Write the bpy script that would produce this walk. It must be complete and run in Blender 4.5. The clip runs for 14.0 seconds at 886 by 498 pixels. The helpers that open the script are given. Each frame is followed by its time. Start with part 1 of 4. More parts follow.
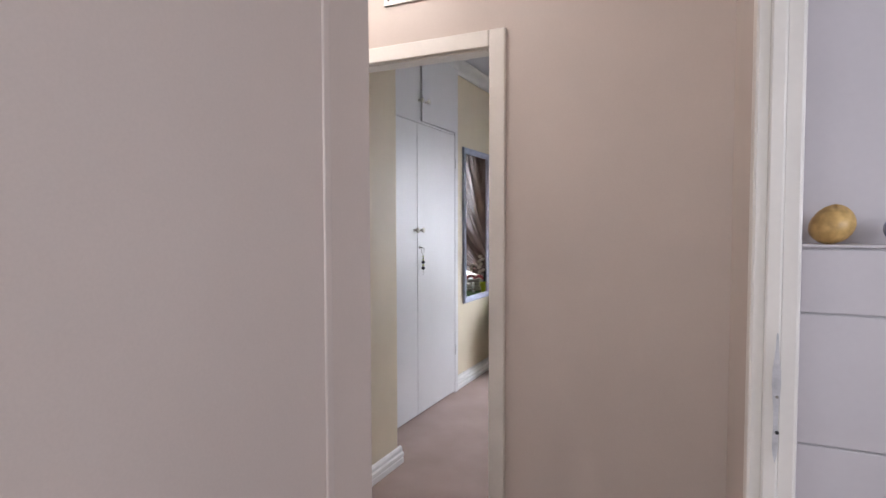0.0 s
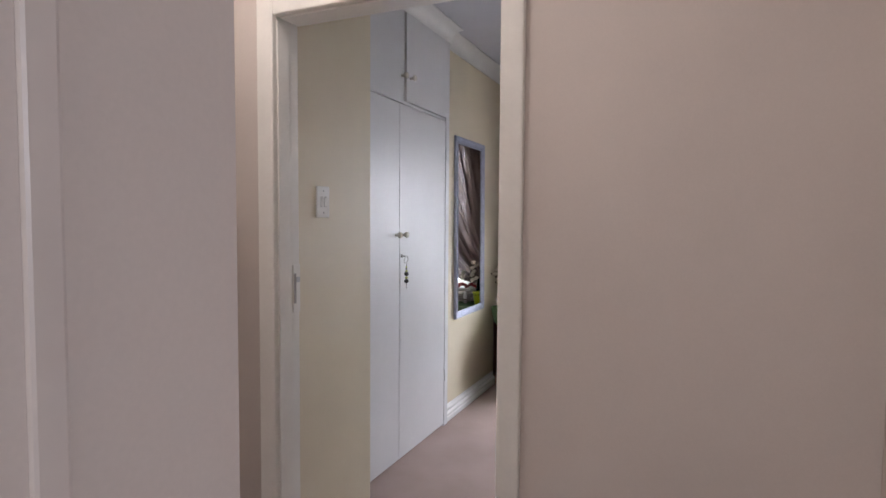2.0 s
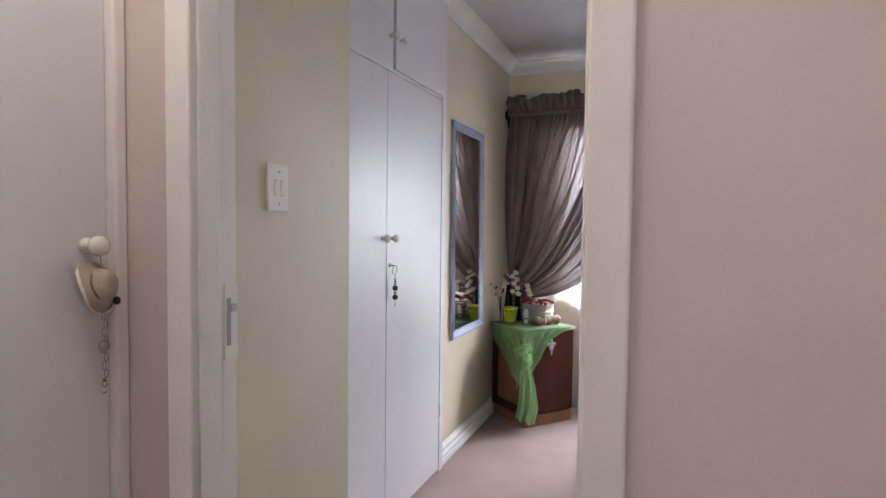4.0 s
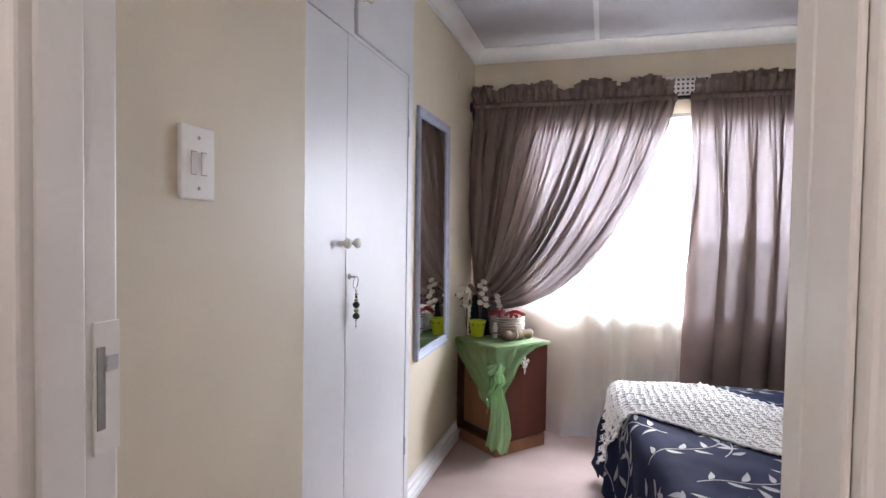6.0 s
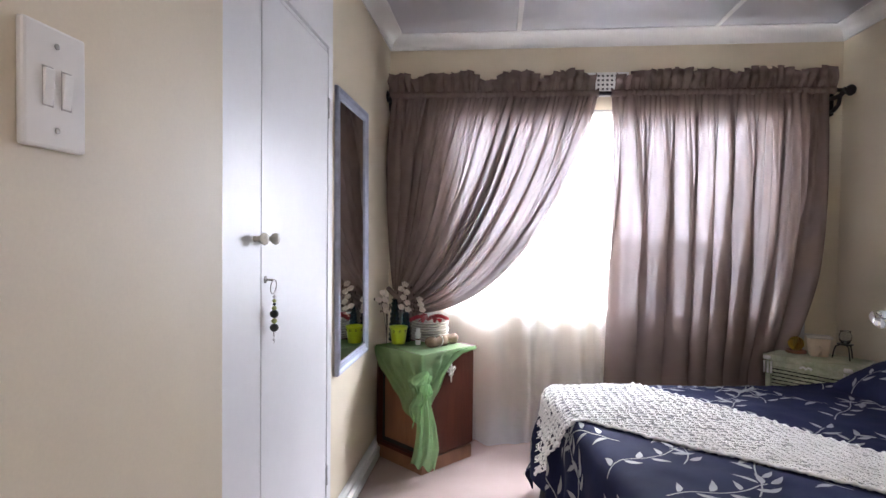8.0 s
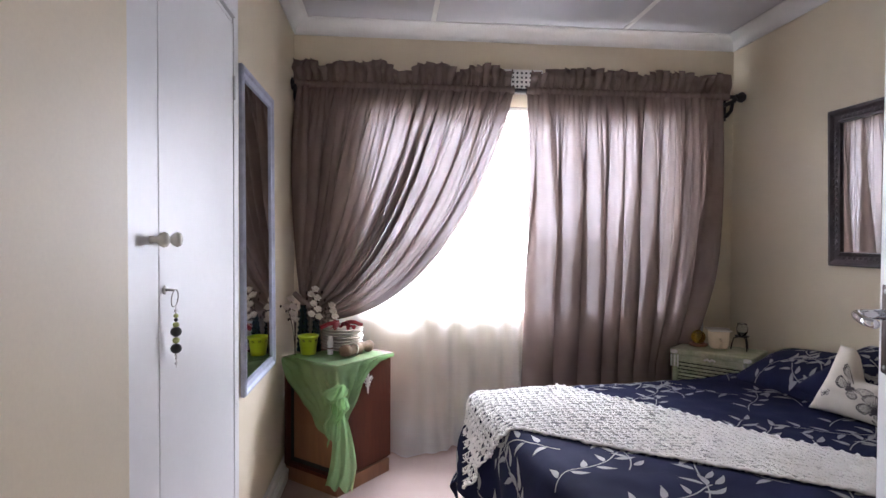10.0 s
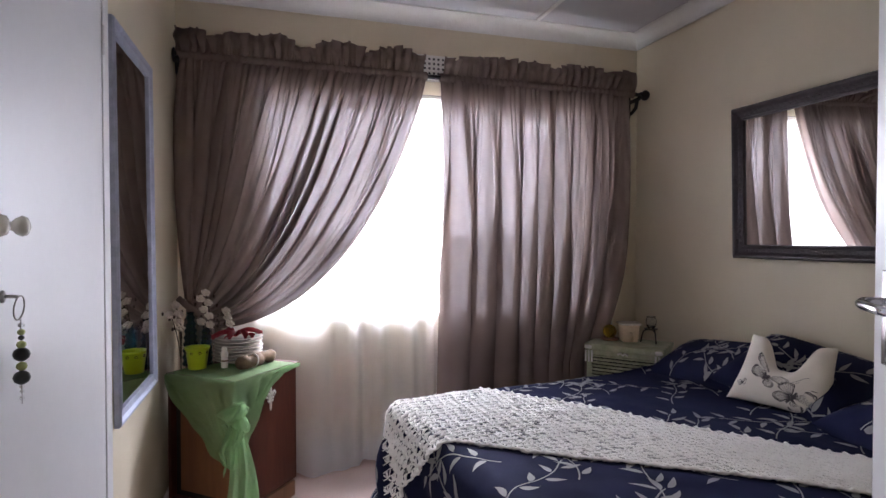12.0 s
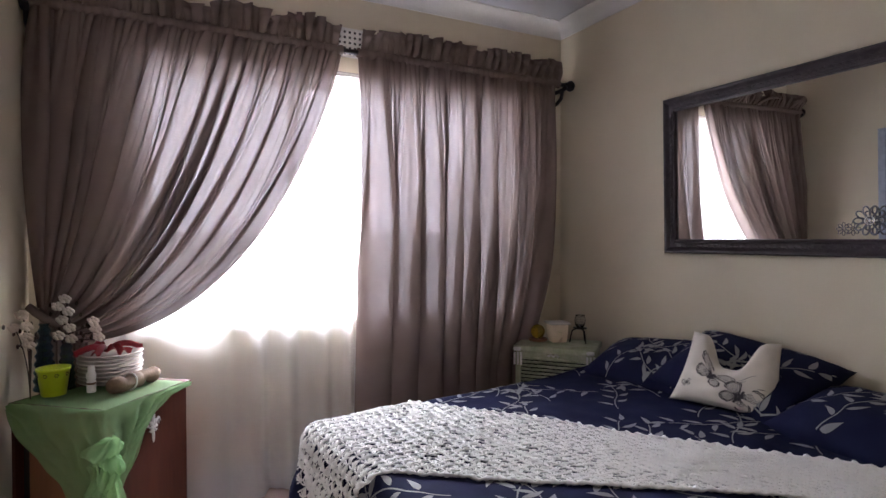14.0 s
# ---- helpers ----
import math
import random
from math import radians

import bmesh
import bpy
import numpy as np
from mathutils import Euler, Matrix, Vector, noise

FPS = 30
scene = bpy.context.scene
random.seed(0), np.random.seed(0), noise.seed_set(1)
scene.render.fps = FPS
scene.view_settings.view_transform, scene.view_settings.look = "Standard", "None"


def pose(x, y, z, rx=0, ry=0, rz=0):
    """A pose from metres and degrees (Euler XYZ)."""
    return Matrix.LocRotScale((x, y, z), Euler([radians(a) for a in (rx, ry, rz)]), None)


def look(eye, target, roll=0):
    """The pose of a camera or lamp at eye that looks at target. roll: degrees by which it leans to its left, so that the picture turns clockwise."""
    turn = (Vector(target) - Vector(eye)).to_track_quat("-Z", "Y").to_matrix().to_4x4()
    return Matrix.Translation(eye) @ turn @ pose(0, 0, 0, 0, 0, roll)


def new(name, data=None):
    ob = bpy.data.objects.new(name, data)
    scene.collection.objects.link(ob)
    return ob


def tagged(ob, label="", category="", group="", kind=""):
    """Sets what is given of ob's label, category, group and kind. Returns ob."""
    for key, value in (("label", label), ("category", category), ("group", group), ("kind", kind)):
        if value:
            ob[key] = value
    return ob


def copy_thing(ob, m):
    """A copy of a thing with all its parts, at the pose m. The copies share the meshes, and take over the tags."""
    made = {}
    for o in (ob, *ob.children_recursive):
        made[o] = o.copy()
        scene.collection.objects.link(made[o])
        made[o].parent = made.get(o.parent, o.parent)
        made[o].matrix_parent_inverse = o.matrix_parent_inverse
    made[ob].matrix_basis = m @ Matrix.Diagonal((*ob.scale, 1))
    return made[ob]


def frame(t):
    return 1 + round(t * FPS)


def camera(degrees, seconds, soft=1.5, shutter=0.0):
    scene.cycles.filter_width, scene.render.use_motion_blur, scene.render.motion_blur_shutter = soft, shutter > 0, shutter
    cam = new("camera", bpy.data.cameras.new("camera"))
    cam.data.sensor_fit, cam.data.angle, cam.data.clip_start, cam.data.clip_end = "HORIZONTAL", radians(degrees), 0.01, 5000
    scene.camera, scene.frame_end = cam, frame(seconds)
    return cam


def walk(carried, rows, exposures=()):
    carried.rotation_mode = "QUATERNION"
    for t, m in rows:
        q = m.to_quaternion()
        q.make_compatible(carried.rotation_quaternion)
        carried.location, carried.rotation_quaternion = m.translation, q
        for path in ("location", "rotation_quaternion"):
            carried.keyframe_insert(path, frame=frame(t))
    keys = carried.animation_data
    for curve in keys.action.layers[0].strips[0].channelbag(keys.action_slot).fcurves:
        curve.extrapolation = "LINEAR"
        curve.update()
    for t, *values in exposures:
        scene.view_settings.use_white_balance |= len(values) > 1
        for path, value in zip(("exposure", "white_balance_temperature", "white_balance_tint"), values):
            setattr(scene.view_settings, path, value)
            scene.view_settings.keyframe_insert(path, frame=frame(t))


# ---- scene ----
cam = camera(76.9, 14.0)
PATH = [
    (0, (0.312, 0.335, 1.352), (-0.548, 2.138, 1.263), -0.1),
    (0.5, (0.239, 0.474, 1.351), (-0.613, 2.281, 1.266), 0.1),
    (1, (0.172, 0.617, 1.354), (-0.671, 2.429, 1.269), 0.2),
    (1.5, (0.085, 0.809, 1.371), (-0.746, 2.626, 1.28), 0.3),
    (2, (0.011, 0.97, 1.397), (-0.81, 2.791, 1.293), 0.4),
    (4.5, (-0.42, 1.675, 1.368), (-1.148, 3.536, 1.288), 0.7),
    (5, (-0.485, 1.787, 1.366), (-1.179, 3.661, 1.29), 0.8),
    (5.5, (-0.563, 1.866, 1.365), (-1.199, 3.76, 1.294), 0.9),
    (6, (-0.627, 1.936, 1.36), (-1.183, 3.856, 1.295), 0.9),
    (6.5, (-0.675, 1.997, 1.346), (-1.137, 3.942, 1.287), 0.9),
    (7, (-0.716, 2.054, 1.335), (-1.084, 4.019, 1.279), 0.8),
    (7.5, (-0.774, 2.116, 1.331), (-1.058, 4.095, 1.279), 0.7),
    (8, (-0.827, 2.183, 1.324), (-1.021, 4.173, 1.278), 0.6),
    (10.5, (-1.007, 2.418, 1.317), (-0.716, 4.396, 1.278), 0.2),
    (11, (-1.044, 2.464, 1.31), (-0.653, 4.425, 1.272), 0.1),
    (11.5, (-1.06, 2.535, 1.299), (-0.574, 4.474, 1.263), 0.1),
    (12, (-1.061, 2.639, 1.29), (-0.483, 4.553, 1.252), 0.0),
    (12.5, (-1.053, 2.724, 1.284), (-0.395, 4.612, 1.244), 0.0),
    (13, (-1.057, 2.8, 1.279), (-0.317, 4.658, 1.239), -0.0),
    (13.5, (-1.057, 2.881, 1.265), (-0.233, 4.703, 1.231), 0.0),
    (14, (-1.058, 2.978, 1.256), (-0.151, 4.76, 1.222), -0.0),
]
walk(cam, [(t, look(eye, target, roll)) for t, eye, target, roll in PATH],
     exposures=((0, -0.1, 6400, 11), (2, -0.30, 6400, 11), (4.5, 0.0, 6350, 11), (5.5, 0.12, 6300, 12.5), (7.5, 0.33, 6260, 13), (8, 0.34, 6260, 13), (10.5, 0.0, 6300, 15), (12, -0.36, 6320, 16), (13, -0.43, 6350, 16), (14, -0.33, 6360, 16)))

# ---- light ----
world = bpy.data.worlds.new("sky")
scene.world = world
world.use_nodes = True
wn = world.node_tree
sky = wn.nodes.new("ShaderNodeTexSky")
sky.sky_type = "NISHITA"
sky.sun_disc = False
sky.sun_elevation, sky.sun_rotation = radians(50), radians(200)
wn.nodes["Background"].inputs[1].default_value = 0.10
wn.links.new(sky.outputs[0], wn.nodes["Background"].inputs[0])


def area(name, m, sx, sy, watts, colour):
    lamp = bpy.data.lights.new(name, "AREA")
    lamp.shape, lamp.size, lamp.size_y, lamp.energy, lamp.color = "RECTANGLE", sx, sy, watts, colour
    ob = new(name, lamp)
    ob.matrix_world = m
    return ob


# daylight in the bedroom window and from an unseen bathroom window
area("window_daylight", look((-0.085, 6.95, 1.95), (-0.085, 5.95, 1.50)), 2.4, 1.4, 900, (0.84, 0.875, 0.97))
area("bathroom_daylight", look((2.14, 0.7, 1.6), (0.5, 0.9, 1.0)), 0.9, 0.9, 30, (0.85, 0.88, 1.0))
# added fill lamp before the passage's solid end wall, no source there
area("passage_fill", look((-0.0, -1.45, 1.7), (-0.1, 1.0, 1.6)), 0.6, 1.1, 22, (0.94, 0.96, 1.0))

lamp = bpy.data.lights.new("passage_bulb", "POINT")
lamp.energy, lamp.color, lamp.shadow_soft_size = 15, (1.0, 0.93, 0.88), 0.09
new("passage_bulb", lamp).location = (-1.02, 1.84, 2.46)


# ---- materials ----
def mat(name, colour, rough=0.6, metal=0.0, var=0.12, scale=6.0, fine=60.0, bump=0.15, dist=0.002, spec=0.5, coat=0.0, tint=None, stretch=(1, 1, 1)):
    """A plain surface with stains at a large scale and grain at a fine one."""
    m = bpy.data.materials.new(name)
    m.use_nodes = True
    t = m.node_tree
    b = t.nodes["Principled BSDF"]
    co = t.nodes.new("ShaderNodeTexCoord")
    mp = t.nodes.new("ShaderNodeMapping")
    mp.inputs["Scale"].default_value = stretch
    t.links.new(co.outputs["Object"], mp.inputs[0])
    big = t.nodes.new("ShaderNodeTexNoise")
    big.inputs["Scale"].default_value, big.inputs["Detail"].default_value = scale, 5
    small = t.nodes.new("ShaderNodeTexNoise")
    small.inputs["Scale"].default_value, small.inputs["Detail"].default_value = fine, 3
    t.links.new(mp.outputs[0], big.inputs["Vector"])
    t.links.new(mp.outputs[0], small.inputs["Vector"])
    mixf = t.nodes.new("ShaderNodeMath")
    mixf.operation = "MULTIPLY_ADD"
    t.links.new(small.outputs[0], mixf.inputs[0])
    mixf.inputs[1].default_value = 0.4
    t.links.new(big.outputs[0], mixf.inputs[2])
    ramp = t.nodes.new("ShaderNodeValToRGB")
    ramp.color_ramp.elements[0].position, ramp.color_ramp.elements[1].position = 0.45, 0.95
    lo = [c * (1 - var) for c in colour]
    hi = tint or [min(1, c * (1 + var)) for c in colour]
    ramp.color_ramp.elements[0].color = (*lo, 1)
    ramp.color_ramp.elements[1].color = (*hi, 1)
    t.links.new(mixf.outputs[0], ramp.inputs[0])
    t.links.new(ramp.outputs[0], b.inputs["Base Color"])
    b.inputs["Roughness"].default_value, b.inputs["Metallic"].default_value = rough, metal
    b.inputs["Specular IOR Level"].default_value, b.inputs["Coat Weight"].default_value = spec, coat
    if bump:
        bp = t.nodes.new("ShaderNodeBump")
        bp.inputs["Strength"].default_value, bp.inputs["Distance"].default_value = bump, dist
        t.links.new(mixf.outputs[0], bp.inputs["Height"])
        t.links.new(bp.outputs[0], b.inputs["Normal"])
    return m


def sheer(name, colour, through_light, clear, weave=900.0, rough=0.9, dye=(1, 1, 1)):
    """Woven cloth that lets part of the light through; clear is the share that passes straight."""
    m = mat(name, colour, rough, 0, 0.1, 5.0, weave, 0.2, 0.001, 0.2)
    t = m.node_tree
    b, out = t.nodes["Principled BSDF"], t.nodes["Material Output"]
    tr = t.nodes.new("ShaderNodeBsdfTranslucent")
    tr.inputs[0].default_value = (*[min(1, c * 1.25) for c in colour], 1)
    mix1 = t.nodes.new("ShaderNodeMixShader")
    mix1.inputs[0].default_value = through_light
    t.links.new(b.outputs[0], mix1.inputs[1])
    t.links.new(tr.outputs[0], mix1.inputs[2])
    cl = t.nodes.new("ShaderNodeBsdfTransparent")
    cl.inputs[0].default_value = (*dye, 1)
    mix2 = t.nodes.new("ShaderNodeMixShader")
    mix2.inputs[0].default_value = clear
    t.links.new(mix1.outputs[0], mix2.inputs[1])
    t.links.new(cl.outputs[0], mix2.inputs[2])
    t.links.new(mix2.outputs[0], out.inputs[0])
    return m


def glassy(name, colour, rough=0.02):
    m = bpy.data.materials.new(name)
    m.use_nodes = True
    b = m.node_tree.nodes["Principled BSDF"]
    b.inputs["Base Color"].default_value = (*colour, 1)
    b.inputs["Transmission Weight"].default_value, b.inputs["Roughness"].default_value = 1.0, rough
    return m


M = dict(
    cream=mat("cream wall paint", (0.70, 0.615, 0.465), 0.55, var=0.05, scale=2.5, fine=220, bump=0.25, dist=0.0012),
    beige=mat("beige passage paint", (0.60, 0.525, 0.475), 0.6, var=0.05, scale=2.0, fine=220, bump=0.25, dist=0.0012),
    ceiling=mat("white ceiling board", (0.54, 0.53, 0.56), 0.8, var=0.04, scale=3, fine=150, bump=0.1),
    cornice=mat("white cornice plaster", (0.78, 0.77, 0.75), 0.6, var=0.04),
    gloss=mat("white enamel paint", (0.74, 0.73, 0.73), 0.28, var=0.03, scale=4, fine=90, bump=0.12, dist=0.0015),
    ward=mat("wardrobe white enamel", (0.68, 0.67, 0.675), 0.41, var=0.03, scale=3, fine=40, bump=0.10, dist=0.002, spec=0.42),
    frame=mat("cream door frame enamel", (0.80, 0.77, 0.72), 0.3, var=0.04, scale=7, fine=90, bump=0.15, dist=0.002),
    strip=mat("beige frame enamel", (0.60, 0.53, 0.485), 0.35, var=0.04),
    carpet=mat("pinkish beige carpet", (0.36, 0.275, 0.25), 0.95, var=0.12, scale=3, fine=500, bump=0.8, dist=0.004, spec=0.1),
    dark=mat("dark iron", (0.02, 0.016, 0.018), 0.45, 0.4, 0.3),
    # near-black for backings; also stands in for shade in openings
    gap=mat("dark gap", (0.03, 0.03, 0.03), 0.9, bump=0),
    silver=mat("silvered frame", (0.40, 0.43, 0.55), 0.38, 0.55, 0.15, 30, 200),
    mirror=None,
    chrome=mat("chrome", (0.75, 0.75, 0.77), 0.12, 1.0, 0.03, bump=0),
    plastic=mat("white switch plastic", (0.80, 0.78, 0.74), 0.3, var=0.02, bump=0.02),
    pewter=mat("dark pewter", (0.14, 0.14, 0.16), 0.35, 0.8, 0.2),
    worn=mat("rubbed grey metal", (0.50, 0.50, 0.52), 0.45, 0.0, 0.25, 40, 200),
    screw=mat("screw metal", (0.35, 0.33, 0.30), 0.4, 0.9),
    curtain=sheer("mauve taffeta", (0.215, 0.160, 0.140), 0.030, 0.028, dye=(1.0, 0.91, 0.94)),
    net=sheer("white voile", (0.92, 0.94, 0.97), 0.45, 0.50),
    navy=mat("navy bedspread cotton", (0.0125, 0.0145, 0.040), 0.85, var=0.25, scale=8, fine=700, bump=0.35, dist=0.002, spec=0.06),
    skirt=mat("black valance", (0.012, 0.012, 0.016), 0.8, var=0.2, fine=500),
    leaf=mat("silver leaf embroidery", (0.23, 0.23, 0.225), 0.6, var=0.15, scale=20, fine=900, bump=0.3, dist=0.001),
    crochet=mat("cream crochet cotton", (0.90, 0.88, 0.84), 0.9, var=0.03, scale=30, fine=400, bump=0.4, dist=0.002, spec=0.1),
    wood=mat("red brown veneer", (0.080, 0.022, 0.012), 0.5, spec=0.2, var=0.35, scale=7, fine=60, bump=0.06, stretch=(1, 1, 0.12)),
    woodlight=mat("orange brown veneer", (0.23, 0.10, 0.045), 0.4, var=0.25, scale=8, fine=60, bump=0.06, stretch=(1, 1, 0.12)),
    green=sheer("apple green organza", (0.36, 0.57, 0.29), 0.45, 0.36),
    lime=mat("lime green enamel", (0.50, 0.62, 0.02), 0.35, var=0.05, bump=0.05),
    blossom=mat("cream blossom silk", (0.60, 0.52, 0.43), 0.8, var=0.1),
    twig=mat("brown twig", (0.06, 0.04, 0.03), 0.8, var=0.3),
    bottle=glassy("dark blue glass", (0.008, 0.05, 0.10), 0.05),
    plate=mat("cream glazed plate", (0.72, 0.67, 0.60), 0.25, var=0.05, bump=0.03),
    red=mat("red ribbon satin", (0.30, 0.012, 0.018), 0.4, var=0.25, scale=20),
    bark=mat("brown bark", (0.20, 0.13, 0.08), 0.85, var=0.4, scale=25, fine=120, bump=0.8, dist=0.004),
    white=mat("white painted metal", (0.78, 0.76, 0.72), 0.4, var=0.05, scale=30),
    bframe=mat("dark brown carved frame", (0.034, 0.023, 0.027), 0.42, spec=0.45, var=0.35, scale=25, fine=200, bump=0.3),
    cushion=mat("natural linen", (0.70, 0.64, 0.56), 0.9, var=0.07, scale=10, fine=600, bump=0.4, dist=0.001, spec=0.1),
    print=mat("grey print ink", (0.06, 0.05, 0.055), 0.9, var=0.2, fine=300),
    sage=mat("sage green distressed paint", (0.40, 0.45, 0.27), 0.6, var=0.25, scale=14, fine=80, bump=0.3, tint=(0.55, 0.55, 0.40)),
    amber=glassy("amber glass", (0.85, 0.60, 0.10), 0.05),
    ivory=mat("ivory wax", (0.80, 0.66, 0.48), 0.5, var=0.08),
    clear=glassy("clear glass", (0.95, 0.97, 0.97)),
    pearl=mat("cream glazed knob", (0.78, 0.75, 0.66), 0.15, var=0.04, bump=0, coat=0.4),
    bead=mat("black bead", (0.02, 0.022, 0.02), 0.3, var=0.3),
    beadlight=mat("yellow green bead", (0.45, 0.50, 0.20), 0.25, var=0.2),
    tile=mat("white glazed tile", (0.74, 0.71, 0.72), 0.18, var=0.03, scale=5, bump=0.04),
    grout=mat("grey grout", (0.70, 0.69, 0.70), 0.9),
    shell=mat("orange shell", (0.62, 0.34, 0.09), 0.4, var=0.4, scale=16, fine=60, tint=(0.85, 0.58, 0.22)),
    straw=mat("straw hat weave", (0.42, 0.36, 0.28), 0.9, var=0.2, scale=20, fine=200, bump=0.6),
    grass=mat("pale garden", (0.30, 0.34, 0.22), 0.9, var=0.2),
)
mm = bpy.data.materials.new("mirror glass")
mm.use_nodes = True
mb = mm.node_tree.nodes["Principled BSDF"]
mb.inputs["Base Color"].default_value = (0.82, 0.83, 0.83, 1)
mb.inputs["Metallic"].default_value, mb.inputs["Roughness"].default_value = 1.0, 0.015
M["mirror"] = mm
glow = bpy.data.materials.new("bright overcast sky")
glow.use_nodes = True
gb = glow.node_tree.nodes["Principled BSDF"]
gb.inputs["Base Color"].default_value = (0, 0, 0, 1)
gb.inputs["Emission Color"].default_value = (0.95, 0.97, 1.0, 1)
gb.inputs["Emission Strength"].default_value = 5.0


# ---- mesh helpers ----
def part(name, bm, material, parent=None, label="", smooth=False):
    """Links a bmesh as one mesh object, under a thing or a part if one is given."""
    me = bpy.data.meshes.new(name)
    bmesh.ops.recalc_face_normals(bm, faces=bm.faces[:])
    bm.to_mesh(me)
    bm.free()
    me.materials.append(material)
    if smooth:
        me.polygons.foreach_set("use_smooth", [True] * len(me.polygons))
    ob = new(name, me)
    if parent:
        ob.parent = parent
    if label:
        ob["label"] = label
    return ob


def empty(name, m=None, label="", category="", group="", kind=""):
    ob = new(name)
    if m is not None:
        ob.matrix_world = m
    return tagged(ob, label, category, group, kind)


def add_box(bm, x0, x1, y0, y1, z0, z1, bevel=0.0, m=None):
    r = bmesh.ops.create_cube(bm, size=1)
    vs = r["verts"]
    for v in vs:
        v.co = Vector((x0 + (v.co.x + 0.5) * (x1 - x0), y0 + (v.co.y + 0.5) * (y1 - y0), z0 + (v.co.z + 0.5) * (z1 - z0)))
    if bevel:
        es = list({e for v in vs for e in v.link_edges})
        r2 = bmesh.ops.bevel(bm, geom=es, offset=bevel, segments=2, affect="EDGES", profile=0.5)
        vs = list({v for f in r2["faces"] for v in f.verts} | {v for v in vs if v.is_valid})
    if m is not None:
        bmesh.ops.transform(bm, matrix=m, verts=vs)
    return vs


def boxes(*specs, bevel=0.0):
    bm = bmesh.new()
    for s in specs:
        add_box(bm, *s, bevel=bevel)
    return bm


def add_lathe(bm, profile, seg=20, m=None):
    """Turns (radius, height) pairs about z."""
    rings = []
    for r, z in profile:
        rings.append([bm.verts.new((r * math.cos(2 * math.pi * k / seg), r * math.sin(2 * math.pi * k / seg), z)) for k in range(seg)])
    for a, b in zip(rings, rings[1:]):
        for k in range(seg):
            bm.faces.new((a[k], a[(k + 1) % seg], b[(k + 1) % seg], b[k]))
    for ring, flip in ((rings[0], True), (rings[-1], False)):
        if profile[0 if flip else -1][0] > 1e-4:
            bm.faces.new(ring[::-1] if flip else ring)
    if m is not None:
        bmesh.ops.transform(bm, matrix=m, verts=[v for r in rings for v in r])


def lathe(profile, seg=20, m=None):
    bm = bmesh.new()
    add_lathe(bm, profile, seg, m)
    return bm


def add_tube(bm, pts, radius, seg=8, closed=False):
    """A round bar along points; radius may be a number or a function of 0..1."""
    pts = [Vector(p) for p in pts]
    n = len(pts)
    rings = []
    up = Vector((0, 0, 1))
    for i, p in enumerate(pts):
        a = pts[(i - 1) % n] if closed or i else p
        b = pts[(i + 1) % n] if closed or i < n - 1 else p
        d = (b - a).normalized()
        s = d.cross(up)
        if s.length < 0.05:
            s = d.cross(Vector((1, 0, 0)))
        s.normalize()
        q = s.cross(d)
        r = radius(i / max(1, n - 1)) if callable(radius) else radius
        rings.append([bm.verts.new(p + r * (math.cos(2 * math.pi * k / seg) * s + math.sin(2 * math.pi * k / seg) * q)) for k in range(seg)])
    for i in range(n if closed else n - 1):
        a, b = rings[i], rings[(i + 1) % n]
        for k in range(seg):
            bm.faces.new((a[k], a[(k + 1) % seg], b[(k + 1) % seg], b[k]))
    if not closed:
        bm.faces.new(rings[0])
        bm.faces.new(rings[-1][::-1])


def tube(pts, radius, seg=8, closed=False):
    bm = bmesh.new()
    add_tube(bm, pts, radius, seg, closed)
    return bm


def add_ball(bm, centre, rx, ry=None, rz=None, sub=2):
    r = bmesh.ops.create_icosphere(bm, subdivisions=sub, radius=1)
    ry, rz = ry or rx, rz or rx
    for v in r["verts"]:
        v.co = Vector((centre[0] + v.co.x * rx, centre[1] + v.co.y * ry, centre[2] + v.co.z * rz))
    return r["verts"]


def sheet(nu, nv, f, skip=None):
    """A grid of nu x nv quads, each corner at f(u, v) with u and v from 0 to 1."""
    bm = bmesh.new()
    vs = [[bm.verts.new(f(i / nu, j / nv)) for j in range(nv + 1)] for i in range(nu + 1)]
    for i in range(nu):
        for j in range(nv):
            if skip is None or not skip(i, j):
                bm.faces.new((vs[i][j], vs[i + 1][j], vs[i + 1][j + 1], vs[i][j + 1]))
    return bm


def thicken(bm, d):
    """Gives an open sheet a thickness."""
    bmesh.ops.recalc_face_normals(bm, faces=bm.faces[:])
    bmesh.ops.solidify(bm, geom=bm.faces[:], thickness=d)
    return bm


def structure(name, bm, material, label="", category="", smooth=False):
    return tagged(part(name, bm, material, None, "", smooth), label, category, "", "structure")


# ---- structure ----
CEIL = 2.65
structure("floor", boxes((-2.3, 2.4, -1.8, 6.2, -0.12, 0.0)), M["carpet"], "pinkish beige fitted carpet, slightly worn", "floor")
structure("ceiling", boxes((-2.3, 2.4, -1.8, 6.2, CEIL, CEIL + 0.12)), M["ceiling"], "white ceiling boards", "ceiling")
bm = boxes((-0.722, -0.692, 2.7, 5.83, CEIL - 0.005, CEIL + 0.002), (0.50, 0.53, 2.7, 5.83, CEIL - 0.005, CEIL + 0.002), bevel=0.003)
structure("trim", bm, M["cornice"], "white cover strips over the ceiling board joints", "trim")

